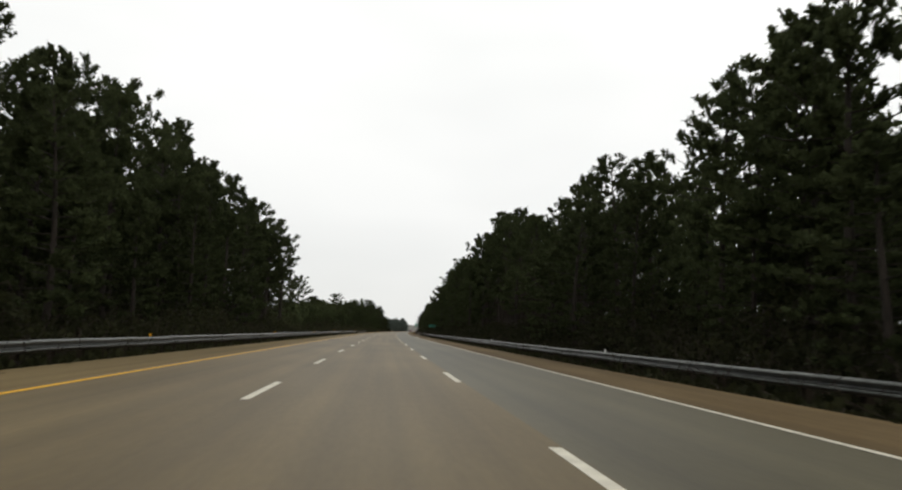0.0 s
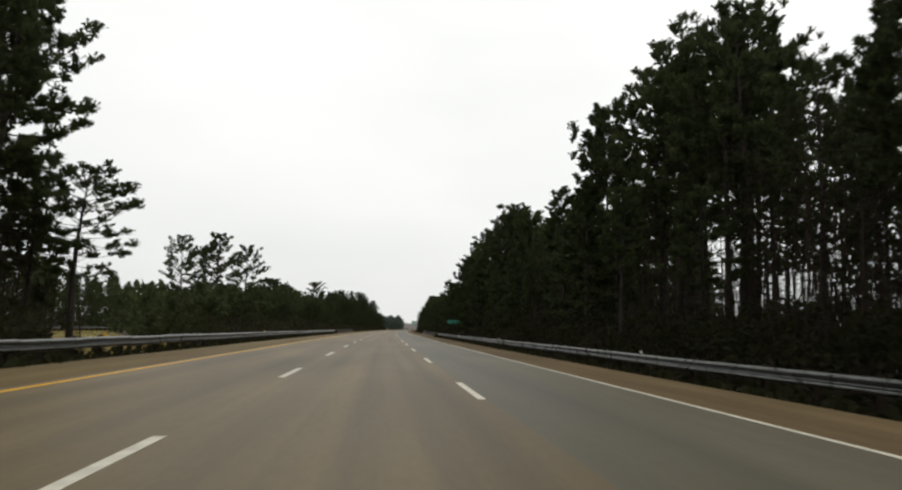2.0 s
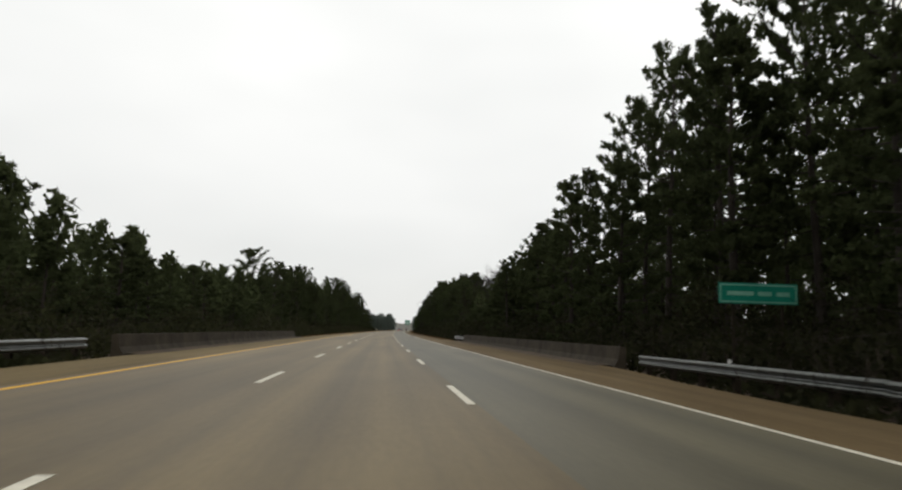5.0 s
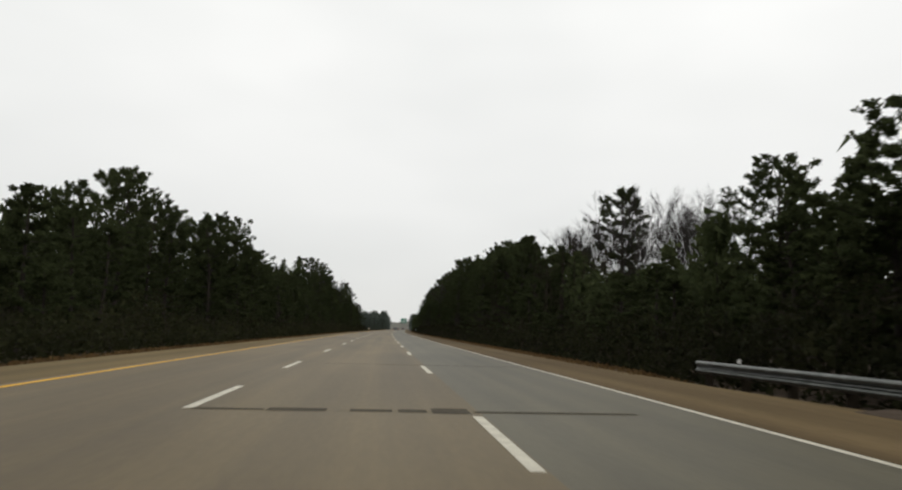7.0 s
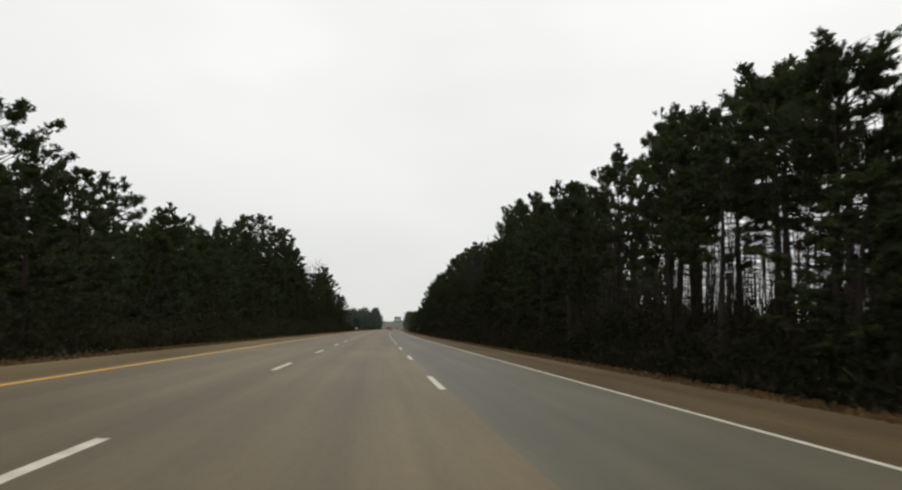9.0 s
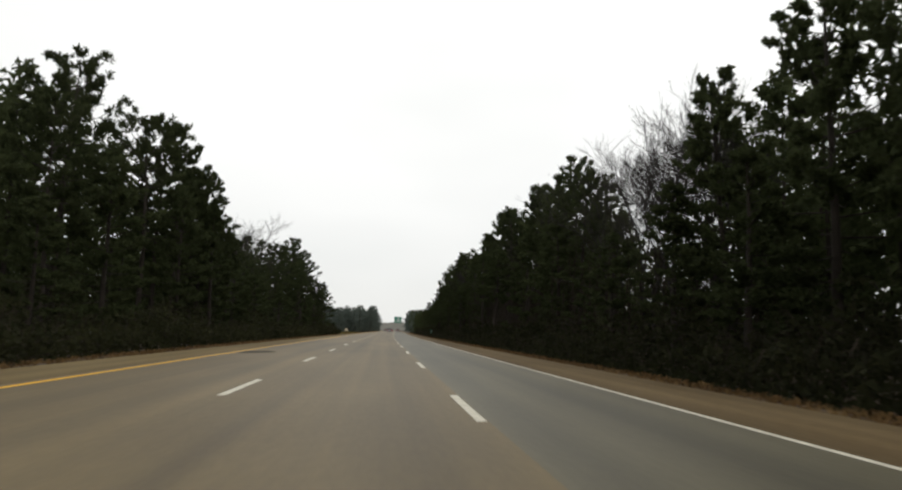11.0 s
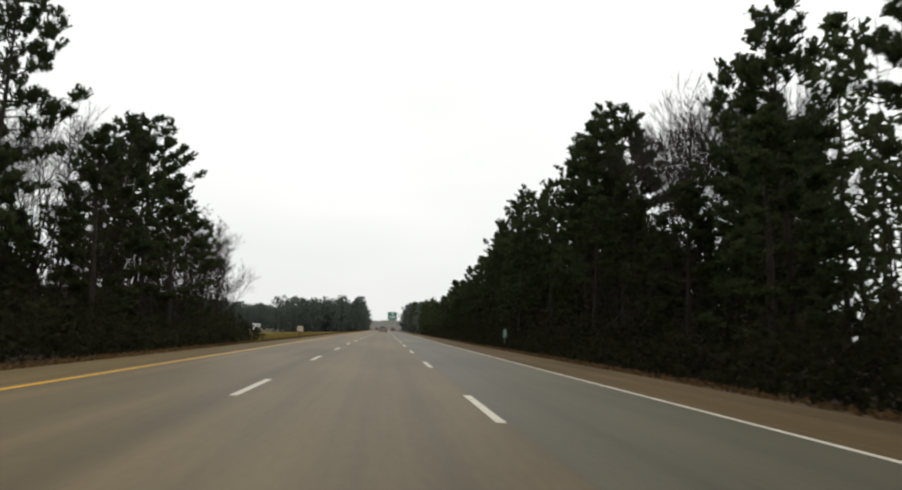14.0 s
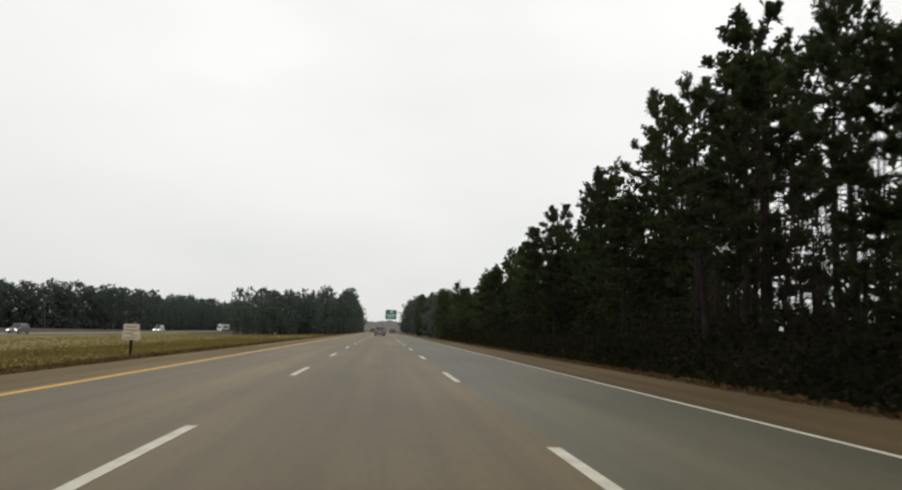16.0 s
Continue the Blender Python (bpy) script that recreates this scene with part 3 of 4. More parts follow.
# tree heights along either edge of the woods
RIGHT_ALONG = [0, 35, 58, 70, 78, 84, 93, 99, 112, 120, 124, 127, 130, 136, 145, 152, 158, 163, 168, 176, 184, 205, 222, 235, 241, 251, 262, 268, 272, 283, 289, 300, 306, 312, 322, 331, 345, 360, 382, 392, 412, 416, 420, 426, 430, 445, 460, 466, 470, 475, 478, 482, 500, 508, 520, 540, 546, 556, 566, 578, 594, 650, 750, 800]
RIGHT_TOP = [13.3, 12.9, 13.6, 15.2, 14.8, 12, 12, 17, 17.2, 15.2, 14.4, 11.6, 11.2, 12.2, 13, 16.6, 15.4, 16.2, 17.2, 17.4, 16.8, 16.4, 12.4, 10.2, 8.6, 7.8, 7.4, 6.2, 5.3, 5.3, 8, 9.4, 10.2, 11.2, 11.4, 13.4, 12.9, 14.2, 16.2, 14.2, 13.9, 14.5, 15.6, 16, 15.2, 16.6, 17, 14.8, 13.2, 13.4, 14, 14.2, 14.8, 16.6, 17.2, 13.6, 12.9, 15, 14.7, 14.4, 12.2, 10.9, 13.5, 15]
H_RIGHT = (RIGHT_ALONG, RIGHT_TOP)
LEFT_ALONG = [0, 30, 76, 95, 99, 104, 160, 200, 225, 240, 255, 266, 280, 295, 308, 320, 332, 350, 370, 400, 412, 424, 432, 442, 455, 466, 480, 494, 500, 508, 520, 532, 540]
LEFT_TOP = [15.5, 16, 18, 17.8, 15, 5.4, 6.1, 9, 8.2, 6, 6.2, 8.4, 11.6, 11.3, 13.6, 12, 12.1, 10.5, 10.6, 15.2, 18.2, 16.8, 15.4, 11.5, 10.6, 11.6, 16.6, 18.2, 17, 17.2, 15, 10, 7]
H_LEFT = (LEFT_ALONG, LEFT_TOP)


def skyline(a, s):
    """How tall a tree at (a, s) may be so that the woods' outline holds."""
    table, ref = (H_RIGHT, 18.0) if a > 0 else (H_LEFT, -16.0)
    return EYE + (float(np.interp(s, *table)) - EYE) * abs(a - 2.0) / abs(ref - 2.0)


OPEN_RIGHT = ((56, 105), (121, 130), (287, 296), (314, 346), (430, 456), (464, 476), (497, 508), (543, 557))   # stretches with bare trunks below
OPEN_LEFT = ((80, 106), (508, 540))
LEAFLESS = ((394, 412), (467, 476), (493, 502))   # stretches of bare trees with few pines, outer side
used = set()


def opened(a, s):
    """Whether (a, s) lies in a stretch with bare trunks; the openings run on obliquely into the woods."""
    a, s = np.asarray(a, float), np.asarray(s, float)
    back = s - np.clip(np.abs(a) - 18.5, 0, None) / 0.57
    found = np.zeros(np.broadcast(a, s).shape, bool)
    for spans, sign in ((OPEN_RIGHT + LEAFLESS, 1), (OPEN_LEFT, -1)):
        for p, q in spans:
            found |= (a * sign > 0) & (back > p) & (back < q)
    return found


def plant(a, s, height, kind, rnd, broad=1.0):
    src = PINES[kind]
    k = height / PINE_H
    if kind in used:
        ob = copy_thing(src, Matrix.Identity(4))
    else:
        ob, _ = src, used.add(kind)
    wide = k ** (0.4 if kind > 3 else 0.65) * rnd.uniform(0.92, 1.15) * broad
    ob.matrix_world = at(a, s, float(ground_z(a, s)), rnd.uniform(0, 360)) @ Matrix.Diagonal((wide, wide, k, 1))


rnd = random.Random(5)
background = []   # (across, along, height) of woods trees that are not picked apart
for side in (1, -1):
    end = 640 if side > 0 else 516
    rows = ((14.8, 8.6), (18.4, 6.3), (22.5, 5.0), (27.0, 5.5)) if side > 0 else ((-11.8, 9.5), (-15.8, 7.0), (-20.5, 5.5), (-25.5, 6.0))
    for r, (a0, gap) in enumerate(rows):
        s = 8 + r * 2.0
        while s < end:
            a = a0 + rnd.uniform(-1.5, 1.5)
            h = skyline(a, s) if abs(a0) < 20 else skyline(18.4 if side > 0 else -15.8, s) * 1.06
            slip = max(0.0, abs(a0) - 18.5) / 0.57   # openings run on obliquely into the woods
            bare = any(p < s - slip < q for p, q in (OPEN_RIGHT if side > 0 else OPEN_LEFT))
            low = (side < 0 and 108 < s < 262) or (side > 0 and 238 < s < 290)
            if r == 0:
                h *= rnd.uniform(0.62, 0.95)
            elif r == 1:
                h *= rnd.uniform(0.92, 1.03)
            else:
                h *= rnd.uniform(0.78, 1.05)
            if low:
                kind = rnd.choice((4, 5))
            elif bare:
                kind = rnd.choice((0, 1, 6, 7)) if r else rnd.choice((1, 6))
            else:
                kind = rnd.choice((2, 3, 8, 4, 3, 7)) if r else rnd.choice((3, 4, 5, 8))
            if side > 0 and r > 1 and 262 < s < 300:
                h = min(h, 6.5)
            if r and (491 < s - slip < 503.5 if side > 0 else 494.5 < s - slip < 506):   # pines stay low among the bare trees
                h *= 0.48
            if side > 0 and r and 467.5 < s - slip < 475.5:
                h *= 0.62
            if side > 0 and r > 1 and 408 < s < 434:
                h *= 0.87
            if in_clearing(a, s):
                pass
            elif side > 0 and any(p < s - slip < q for p, q in LEAFLESS) and rnd.random() < (0.6 if s < 460 else 0.5):
                pass
            elif side > 0 and any(p < s - slip < q for p, q in LEAFLESS[:1]):
                plant(a, s, h * rnd.uniform(0.5, 0.75), rnd.choice((3, 4, 8)), rnd)
            elif r == 0 and s < 600 or r == 1 and s < (590 if side > 0 else 516) and not low:
                plant(a, s, h, kind, rnd)
            elif bare and r == 2:
                if s < 130:
                    background.append((a + 2.2, s + 2.0, h * 0.95, 0.46))
                plant(a, s, h, rnd.choice((0, 1, 7)), rnd)
            elif not bare or r == 1 or rnd.random() < 0.8:
                background.append((a, s, h, 0.28 if bare else 0.16))
            s += gap * ((0.5 if side > 0 else 0.68) if low else 0.62 if side < 0 and s < 108 else 0.8 if side > 0 and 215 < s < 240 else 1.0) * rnd.uniform(0.75, 1.3)

for a, s, h, kind in ((-31, 183, 15.6, 2), (-25, 182, 15.9, 2), (-13.4, 94.5, 15.0, 2), (-12.8, 101, 8.8, 7), (20, 336, 14.7, 6), (17, 316, 10.4, 1), (16.5, 238, 9.6, 4), (17.5, 243, 8.8, 2), (16, 247, 7.8, 4), (17, 254.5, 7.9, 2), (17.5, 25, 13.2, 3), (18.5, 30, 13.0, 2), (16.5, 21, 13.4, 4), (17, 497, 7.0, 3), (19.5, 500.5, 7.6, 8), (18, 234, 10.6, 3), (17, 229, 11.6, 8), (17.5, 536.5, 15.1, 2), (18, 532.5, 15.7, 7), (18.5, 323, 12.2, 0), (22, 328, 14.4, 1), (22.5, 339, 14.6, 1), (17.5, 464.5, 15.2, 6), (17.5, 474, 10.4, 8), (18.6, 470.5, 9.4, 3), (-16, 316, 13.8, 2), (-17, 311.5, 13.4, 7), (17.5, 307, 9.5, 2), (17, 300.5, 9.8, 3), (-15.5, 428, 14.8, 2), (-16.5, 434, 14.0, 3), (-15, 421, 15.4, 2), (-22.2, 190, 14.9, 2), (-28.5, 188, 14.4, 7), (18.2, 103, 18.0, 2), (20, 110, 19.2, 2), (18.5, 169, 17.2, 2), (17.5, 153, 16.3, 2), (19.8, 157, 16.6, 7), (18, 506, 16.8, 2), (17.5, 509.5, 17.2, 6), (18.8, 504.5, 15.8, 6), (-16, 514, 16.6, 2), (-17.5, 517.5, 15.6, 0), (-22.6, 298, 15.7, 0), (25.6, 298, 15.4, 1), (19.0, 555, 16.1, 3), (18.5, 97, 16.4, 0), (-20, 199, 10.2, 1), (-20, 206, 10.6, 1)):
    plant(a, s, h, kind, rnd, 1.15)

# leafless trees
bare_models = [make_tree("bare_tree", *bare_mesh(21 + i, 14.0, BARK_GREY), "leafless grey broad-leaved tree among the pines", "bare tree", "bare roadside trees") for i in range(3)]
bare_models += [make_tree("bare_tree", *bare_mesh(31 + i, 14.0, BARK_GREY, 0.27), "slender leafless tree at the edge of the woods", "bare tree", "bare roadside trees") for i in range(2)]
bare_models += [make_tree("bare_tree", *pole_mesh(41 + i, 12.0, TWIGS), "thin straight leafless tree with short twigs beside the meadow", "bare tree", "bare roadside trees") for i in range(2)]
first = set()
BARE = [(rnd.uniform(22, 33), rnd.uniform(282, 308), rnd.uniform(11, 14), 1) for _ in range(20)]
BARE += [(a, s, h, 0) for a, s, h in ((-18.6, 461, 17.5), (-17.5, 455, 16.5), (-21.5, 457, 17.2), (-14.5, 537.5, 7.6), (-18, 541, 8.6), (-23, 464, 18), (27, 372, 15), (29, 378, 15.5), (24, 366, 14), (21, 427, 15))]
BARE += [(rnd.uniform(-22, -12.5), rnd.uniform(506, 535), rnd.uniform(8, 12.5), 1) for _ in range(12)]
for s, h in zip(np.linspace(512, 535.5, 26), np.interp(np.linspace(512, 535.5, 26), (512, 525, 536), (13.2, 11.9, 8.6))):
    BARE.append((rnd.uniform(-20, -12.6), float(s), float(h) * rnd.uniform(0.72, 1.03), 2))
for p, q in LEAFLESS:
    for _ in range(int((q - p) * 0.9)):
        a, s = rnd.uniform(17, 29), rnd.uniform(p + 1, q - 1)
        BARE.append((a, s, min(17.5, skyline(a, s)) * (rnd.uniform(0.75, 0.98) if s < 460 else rnd.uniform(0.62, 0.82)) * (1.22 if s > 490 else 1.0), rnd.randint(0, 1)))
BARE += [(a, s, h, slim) for a, s, h, slim in ((17.5, 492.5, 13.5, 2), (19, 494.6, 14.6, 1), (21, 493.6, 15.0, 0), (18.2, 496.8, 13.0, 2), (22.5, 498, 15.5, 1), (20.4, 499.6, 14.8, 2), (24, 501.5, 15.8, 0), (25.5, 505, 16.2, 1), (-13.4, 526.6, 11.6, 2), (-15.5, 523.4, 11.8, 2), (-13, 519.5, 11.6, 2), (-16.5, 529, 10.8, 2), (-14, 495.5, 12.4, 2), (-16, 497, 13.8, 1), (-18.5, 498.5, 14.6, 0), (-15, 499.5, 13.0, 2), (-17.5, 501.2, 14.0, 1), (-20, 502, 15.2, 0), (-14.6, 503, 12.6, 2), (-21.5, 506.5, 15.4, 1), (-23, 509.5, 15.8, 0))]
for i, (a, s, h, slim) in enumerate(BARE):
    k = (i % 3, 3 + i % 2, 5 + i % 2)[slim]
    ob = bare_models[k] if k not in first else copy_thing(bare_models[k], Matrix.Identity(4))
    first.add(k)
    ob.matrix_world = at(a, s, float(ground_z(a, s)), rnd.uniform(0, 360)) @ Matrix.Scale(h / (12.0 if slim == 2 else 14.0), 4)


def thicket(name, spans, seed, label):
    """Thin leafless stems with side twigs, standing close between the pines."""
    rd = random.Random(seed)
    verts, faces = [], []
    for a0, a1, s0, s1, n in spans:
        for _ in range(n):
            a, s = rd.uniform(a0, a1), rd.uniform(s0, s1)
            x, y = map(float, bend(a, s))
            z, h = float(ground_z(a, s)), rd.uniform(4.5, 11)
            foot = Vector((x, y, z - 0.2))
            top = foot + Vector((rd.uniform(-0.7, 0.7), rd.uniform(-0.7, 0.7), h))
            tube([foot, foot.lerp(top, 0.5) + Vector((rd.uniform(-0.2, 0.2), rd.uniform(-0.2, 0.2), 0)), top], [rd.uniform(0.03, 0.08), 0.032, 0.008], 3, verts, faces)
            for _ in range(18):
                p = foot.lerp(top, rd.uniform(0.2, 0.95))
                w, k = rd.uniform(0, 6.28), rd.uniform(0.5, 1.9)
                tube([p, p + Vector((math.cos(w) * k, math.sin(w) * k, k * rd.uniform(-0.1, 0.6)))], [0.016, 0.004], 3, verts, faces)
    tagged(new(name, tri_mesh(name, [tuple(v) for v in verts], faces, TWIGS)), label, "thicket", kind="stuff")


thicket("bare_thicket", [(15.5, 27, p, q, int((q - p) * 10.0)) for p, q in OPEN_RIGHT] + [(-24, -13, p, q, int((q - p) * 5.0)) for p, q in ((80, 106), (506, 530))] + [(15, 30, p, q + 5, int((q - p) * 9.0)) for p, q in LEAFLESS] + [(22, 33, 276, 308, 70), (-26, -13, 494, 507, 60)], 35, "bare dark saplings and twigs crowded between the pine trunks")


def woods(name, trees, seed, blades, label, size=0.6, width=0.14, wide=1.0, mat=NEEDLES, rounded=False):
    """Many far trees joined into one object: trunks and crowns of loose sprays."""
    rng, rd = np.random.default_rng(seed), random.Random(seed)
    crowns, verts, faces = [], [], []
    for a, s, h, foot in trees:
        x, y = map(float, bend(a, s))
        z0 = float(ground_z(a, s))
        tube([(x, y, z0 - 0.3), (x + rd.uniform(-0.3, 0.3), y, z0 + h * 0.95)], [0.011 * h, 0.02], 5, verts, faces)
        n = int(blades * (h / 14.0))
        f = rng.uniform(0, 1, n)
        base = foot * rd.uniform(0.7, 1.3)
        w = rng.uniform(0, 6.283, n)
        lobes = 0.75 + 0.25 * np.sin(w * 3 + f * 9 + s)
        swell = 2.7 * np.sqrt(np.clip(1 - ((f - 0.45) / 0.58) ** 2, 0.02, 1)) if rounded else 0.2 + 2.6 * np.sin(np.pi * np.clip(0.2 + 0.8 * f, 0, 1)) ** 0.8
        rad = wide * swell * h / 15 * np.sqrt(rng.uniform(0.1, 1, n)) * lobes
        crowns.append(np.stack((x + rad * np.cos(w), y + rad * np.sin(w), z0 + h * (base + (1 - base) * f)), axis=1))
    tv, tf = tufts(np.concatenate(crowns), rng, 5, size, width, 0.7, True)
    ob = tagged(new(name, tri_mesh(name, tv, tf, mat)), label, "woods", kind="stuff")
    tagged(new(name + "_trunks", tri_mesh(name + "_trunks", [tuple(v) for v in verts], faces, BARK)), "dark pine trunks standing in the woods", "woods", kind="stuff")
    return ob


deep = []   # the depth of the woods, seen only between the trees in front
for side, end in ((1, 640), (-1, 515)):
    for a0, gap in ((32, 5.0), (38, 5.0), (45, 5.5)):
        for s in np.arange(-10, end, gap):
            slip = (a0 - 18.0) / 0.57
            bare = any(p - 4 < s - slip < q + 4 for p, q in (OPEN_RIGHT + LEAFLESS if side > 0 else OPEN_LEFT))
            if bare and a0 > 40:
                continue
            tall = skyline(18.0 * side, float(s)) * rnd.uniform(0.8, 1.0)
            if side < 0 and 494 < s - slip < 508:
                tall = 4.5
            if side > 0 and 262 < s < 318:
                tall = min(tall, 8.0)
            deep.append((side * a0 * (0.93 if side < 0 else 1.0) + rnd.uniform(-2, 2), float(s) + rnd.uniform(-2, 2), min(tall, rnd.uniform(3.0, 5.2)) if bare else tall, 0.03))


def glimpse(a, s):
    """Narrow gaps behind the front trees, where the light of the clearing and of the open sky comes through."""
    return a < -17 and abs(s - 86 + (a + 15) * 3.1) < 12 or 17 < a < 40 and 314 < s - (a - 18.5) / 0.57 < 350


deep = [q for q in deep if not in_clearing(q[0], q[1]) and not (q[0] < 0 and glimpse(q[0], q[1]))]
background = [q for q in background if not glimpse(q[0], q[1])]
for s in np.arange(160, 330, 3.4):
    background += [(a + rnd.uniform(-2, 2), float(s) + rnd.uniform(-2, 2), rnd.uniform(10, 13.5), 0.02) for a in (-64, -69)]
woods("deep_woods", deep, 36, 44, "dark depth of the pine woods away from the road", 1.2, 0.34, 1.35)
far = []
for s in np.arange(640, 850, 5.0):
    for a in (14, 19, 25):
        row = background if rnd.random() > (s - 640) / 130 else far   # the woods grade into winter woods with haze in their colour
        row.append((a + rnd.uniform(-2, 2), float(s) + rnd.uniform(-2, 2), skyline(18, min(s, 800)) * rnd.uniform(0.72, 0.93), 0.08))
for s in np.arange(850, 1420, 6.5):
    for a in (28, 35, -27, -34):
        far.append((a + rnd.uniform(-3, 3), float(s) + rnd.uniform(-3, 3), rnd.uniform(9.5, 12.5), 0.04))
for s in np.arange(735, 935, 5.0):
    for a in ((-10, -16, -23, -31, -38) if s < 800 else (-11, -17, -24)):
        far.append((a + rnd.uniform(-2, 2), float(s) + rnd.uniform(-2, 2), rnd.uniform(10.5, 14.0), 0.05))
for f in np.linspace(0, 1, 90):
    for k in range(4):
        far.append((np.interp(f, [0, 0.45, 1], [-190, -95, -72]) - 5 * k + rnd.uniform(-3, 3), np.interp(f, [0, 0.45, 1], [730, 800, 1050]) + rnd.uniform(-3, 3), rnd.uniform(12, 17), 0.02))
woods("woods_beside_road", background, 31, 205, "dark dense pine woods behind the roadside trees", 0.6, 0.16, 1.15)
woods("far_woods", far, 32, 95, "distant grey-green woods along the highway", 0.85, 0.3, 1.9, HAZED_FOLIAGE, True)


# ---- brush along the edge of the woods ----
def brush(name, spans, seed, count, label, mat, size, width, top):
    """Clumped leaves and twigs in strips (a0, a1, s0, s1)."""
    rng = np.random.default_rng(seed)
    pts = []
    for a0, a1, s0, s1, tall, share in spans:
        n = int(count * share)
        s = rng.uniform(s0, s1, n)
        f = rng.uniform(0, 1, n)
        a = a0 + (a1 - a0) * f
        lump = 0.55 + 0.3 * np.sin(s * 0.9 + 1.3 * np.sin(s * 0.37)) + 0.25 * np.sin(s * 0.23 + a)
        h = tall * np.clip(lump, 0.5, 1.1) * (0.6 + 0.4 * f)
        h = np.where(opened(a, s), np.minimum(h, 2.0 + 0.7 * lump), h)
        z = ground_z(a, s) + h * rng.uniform(0, 1, n) ** 0.8
        keep = ~in_clearing(a, s)
        x, y = bend(a, s)
        pts.append(np.stack((x, y, z), axis=1)[keep])
    tv, tf = tufts(np.concatenate(pts), rng, 4, size, width, top)
    return tagged(new(name, tri_mesh(name, tv, tf, mat)), label, "brush", kind="stuff")


# The 0.14 m strips add dark leaves to give the shade under the rails.
RIGHT_BRUSH = [(9.25, 11.1, -5, 178, 0.14, 0.09), (11.1, 12.3, -5, 186, 1.1, 0.12), (11.9, 14.5, -5, 190, 3.8, 0.3), (13.5, 20, -5, 190, 5.0, 0.36), (11.2, 12.4, 250, 640, 1.0, 0.22), (11.7, 14.5, 190, 640, 3.4, 0.6), (13.5, 20, 190, 640, 4.8, 0.66)]
DEEP_BRUSH = [(20, 30, -5, 640, 4.6, 0.6), (-17, -27, -5, 520, 4.6, 0.4)]
LEFT_BRUSH = [(-6.15, -7.1, -5, 186, 0.14, 0.05), (-7.05, -8.2, -5, 186, 1.1, 0.12), (-7.9, -11, -5, 188, 3.4, 0.3), (-10, -18, -5, 188, 5.4, 0.35), (-7.8, -11, 188, 521, 3.2, 0.39), (-10, -18, 188, 527, 5.0, 0.45), (-13, -20, 524, 539, 3.0, 0.03), (-12, -26, 496, 531, 5.2, 0.11)]
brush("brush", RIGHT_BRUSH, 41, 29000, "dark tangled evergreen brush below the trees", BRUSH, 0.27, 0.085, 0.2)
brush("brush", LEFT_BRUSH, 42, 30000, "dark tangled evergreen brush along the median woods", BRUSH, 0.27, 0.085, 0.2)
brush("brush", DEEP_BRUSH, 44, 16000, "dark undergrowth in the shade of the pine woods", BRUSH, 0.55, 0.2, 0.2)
brush("bare_brush", RIGHT_BRUSH + LEFT_BRUSH, 43, 5000, "bare brown twigs among the roadside brush", TWIGS, 0.9, 0.012, 0.7)


# ---- grass ----
def grass(name, spans, seed, label, mat, size, width):
    rng = np.random.default_rng(seed)
    pts = []
    for a0, a1, s0, s1, n in spans:
        a, s = rng.uniform(a0, a1, n), rng.uniform(s0, s1, n)
        x, y = bend(a, s)
        keep = in_clearing(a, s) | (a > -7.4) | (s > 500)
        pts.append(np.stack((x, y, ground_z(a, s) - 0.03), axis=1)[keep])
    tv, tf = tufts(np.concatenate(pts), rng, 3, size, width, 1.6)
    return tagged(new(name, tri_mesh(name, tv, tf, mat)), label, "grass", kind="stuff")


def grass_ground(name, a0, a1, s0, s1, lane_step, along_step, label):
    """The matted grass of an open stretch, just above the soil."""
    aa, ss = np.arange(a0, a1 + 0.01, lane_step), np.arange(s0, s1 + 0.01, along_step)
    verts, faces, k = [], [], len(aa)
    for s in ss:
        x, y = bend(aa, s)
        z = ground_z(aa, s) + 0.07
        verts += list(zip(x.tolist(), y.tolist(), z.tolist()))
    for i in range(len(ss) - 1):
        for j in range(k - 1):
            if s0 > 500 or in_clearing(aa[j] + lane_step / 2, ss[i] + along_step / 2):
                faces.append((i * k + j, i * k + j + 1, (i + 1) * k + j + 1, (i + 1) * k + j))
    tagged(new(name, mesh_of(name, verts, faces, MEADOW)), label, "grass", kind="structure")


grass_ground("ground_meadow", -55, -6.4, 528, 742, 1.4, 3.0, "matted yellow-green winter grass of the open median")
grass_ground("ground_clearing", -53, -7.4, 88, 224, 1.2, 2.0, "matted yellow-brown winter grass of the clearing")
grass("verge_grass", [(9.3, 10.9, 248, 640, 19000), (-7.4, -6.1, 240, 740, 17000), (-6.4, -5.62, 400, 740, 9000)], 51, "short dry brown grass along the shoulder", VERGE, 0.15, 0.026)
grass("meadow_grass", [(-54, -7.2, 528, 740, 26000), (-22, -6.6, 528, 640, 26000), (-48.5, -7.2, 88, 222, 30000)], 52, "yellow-green winter grass tufts of the open median", MEADOW, 0.2, 0.035)

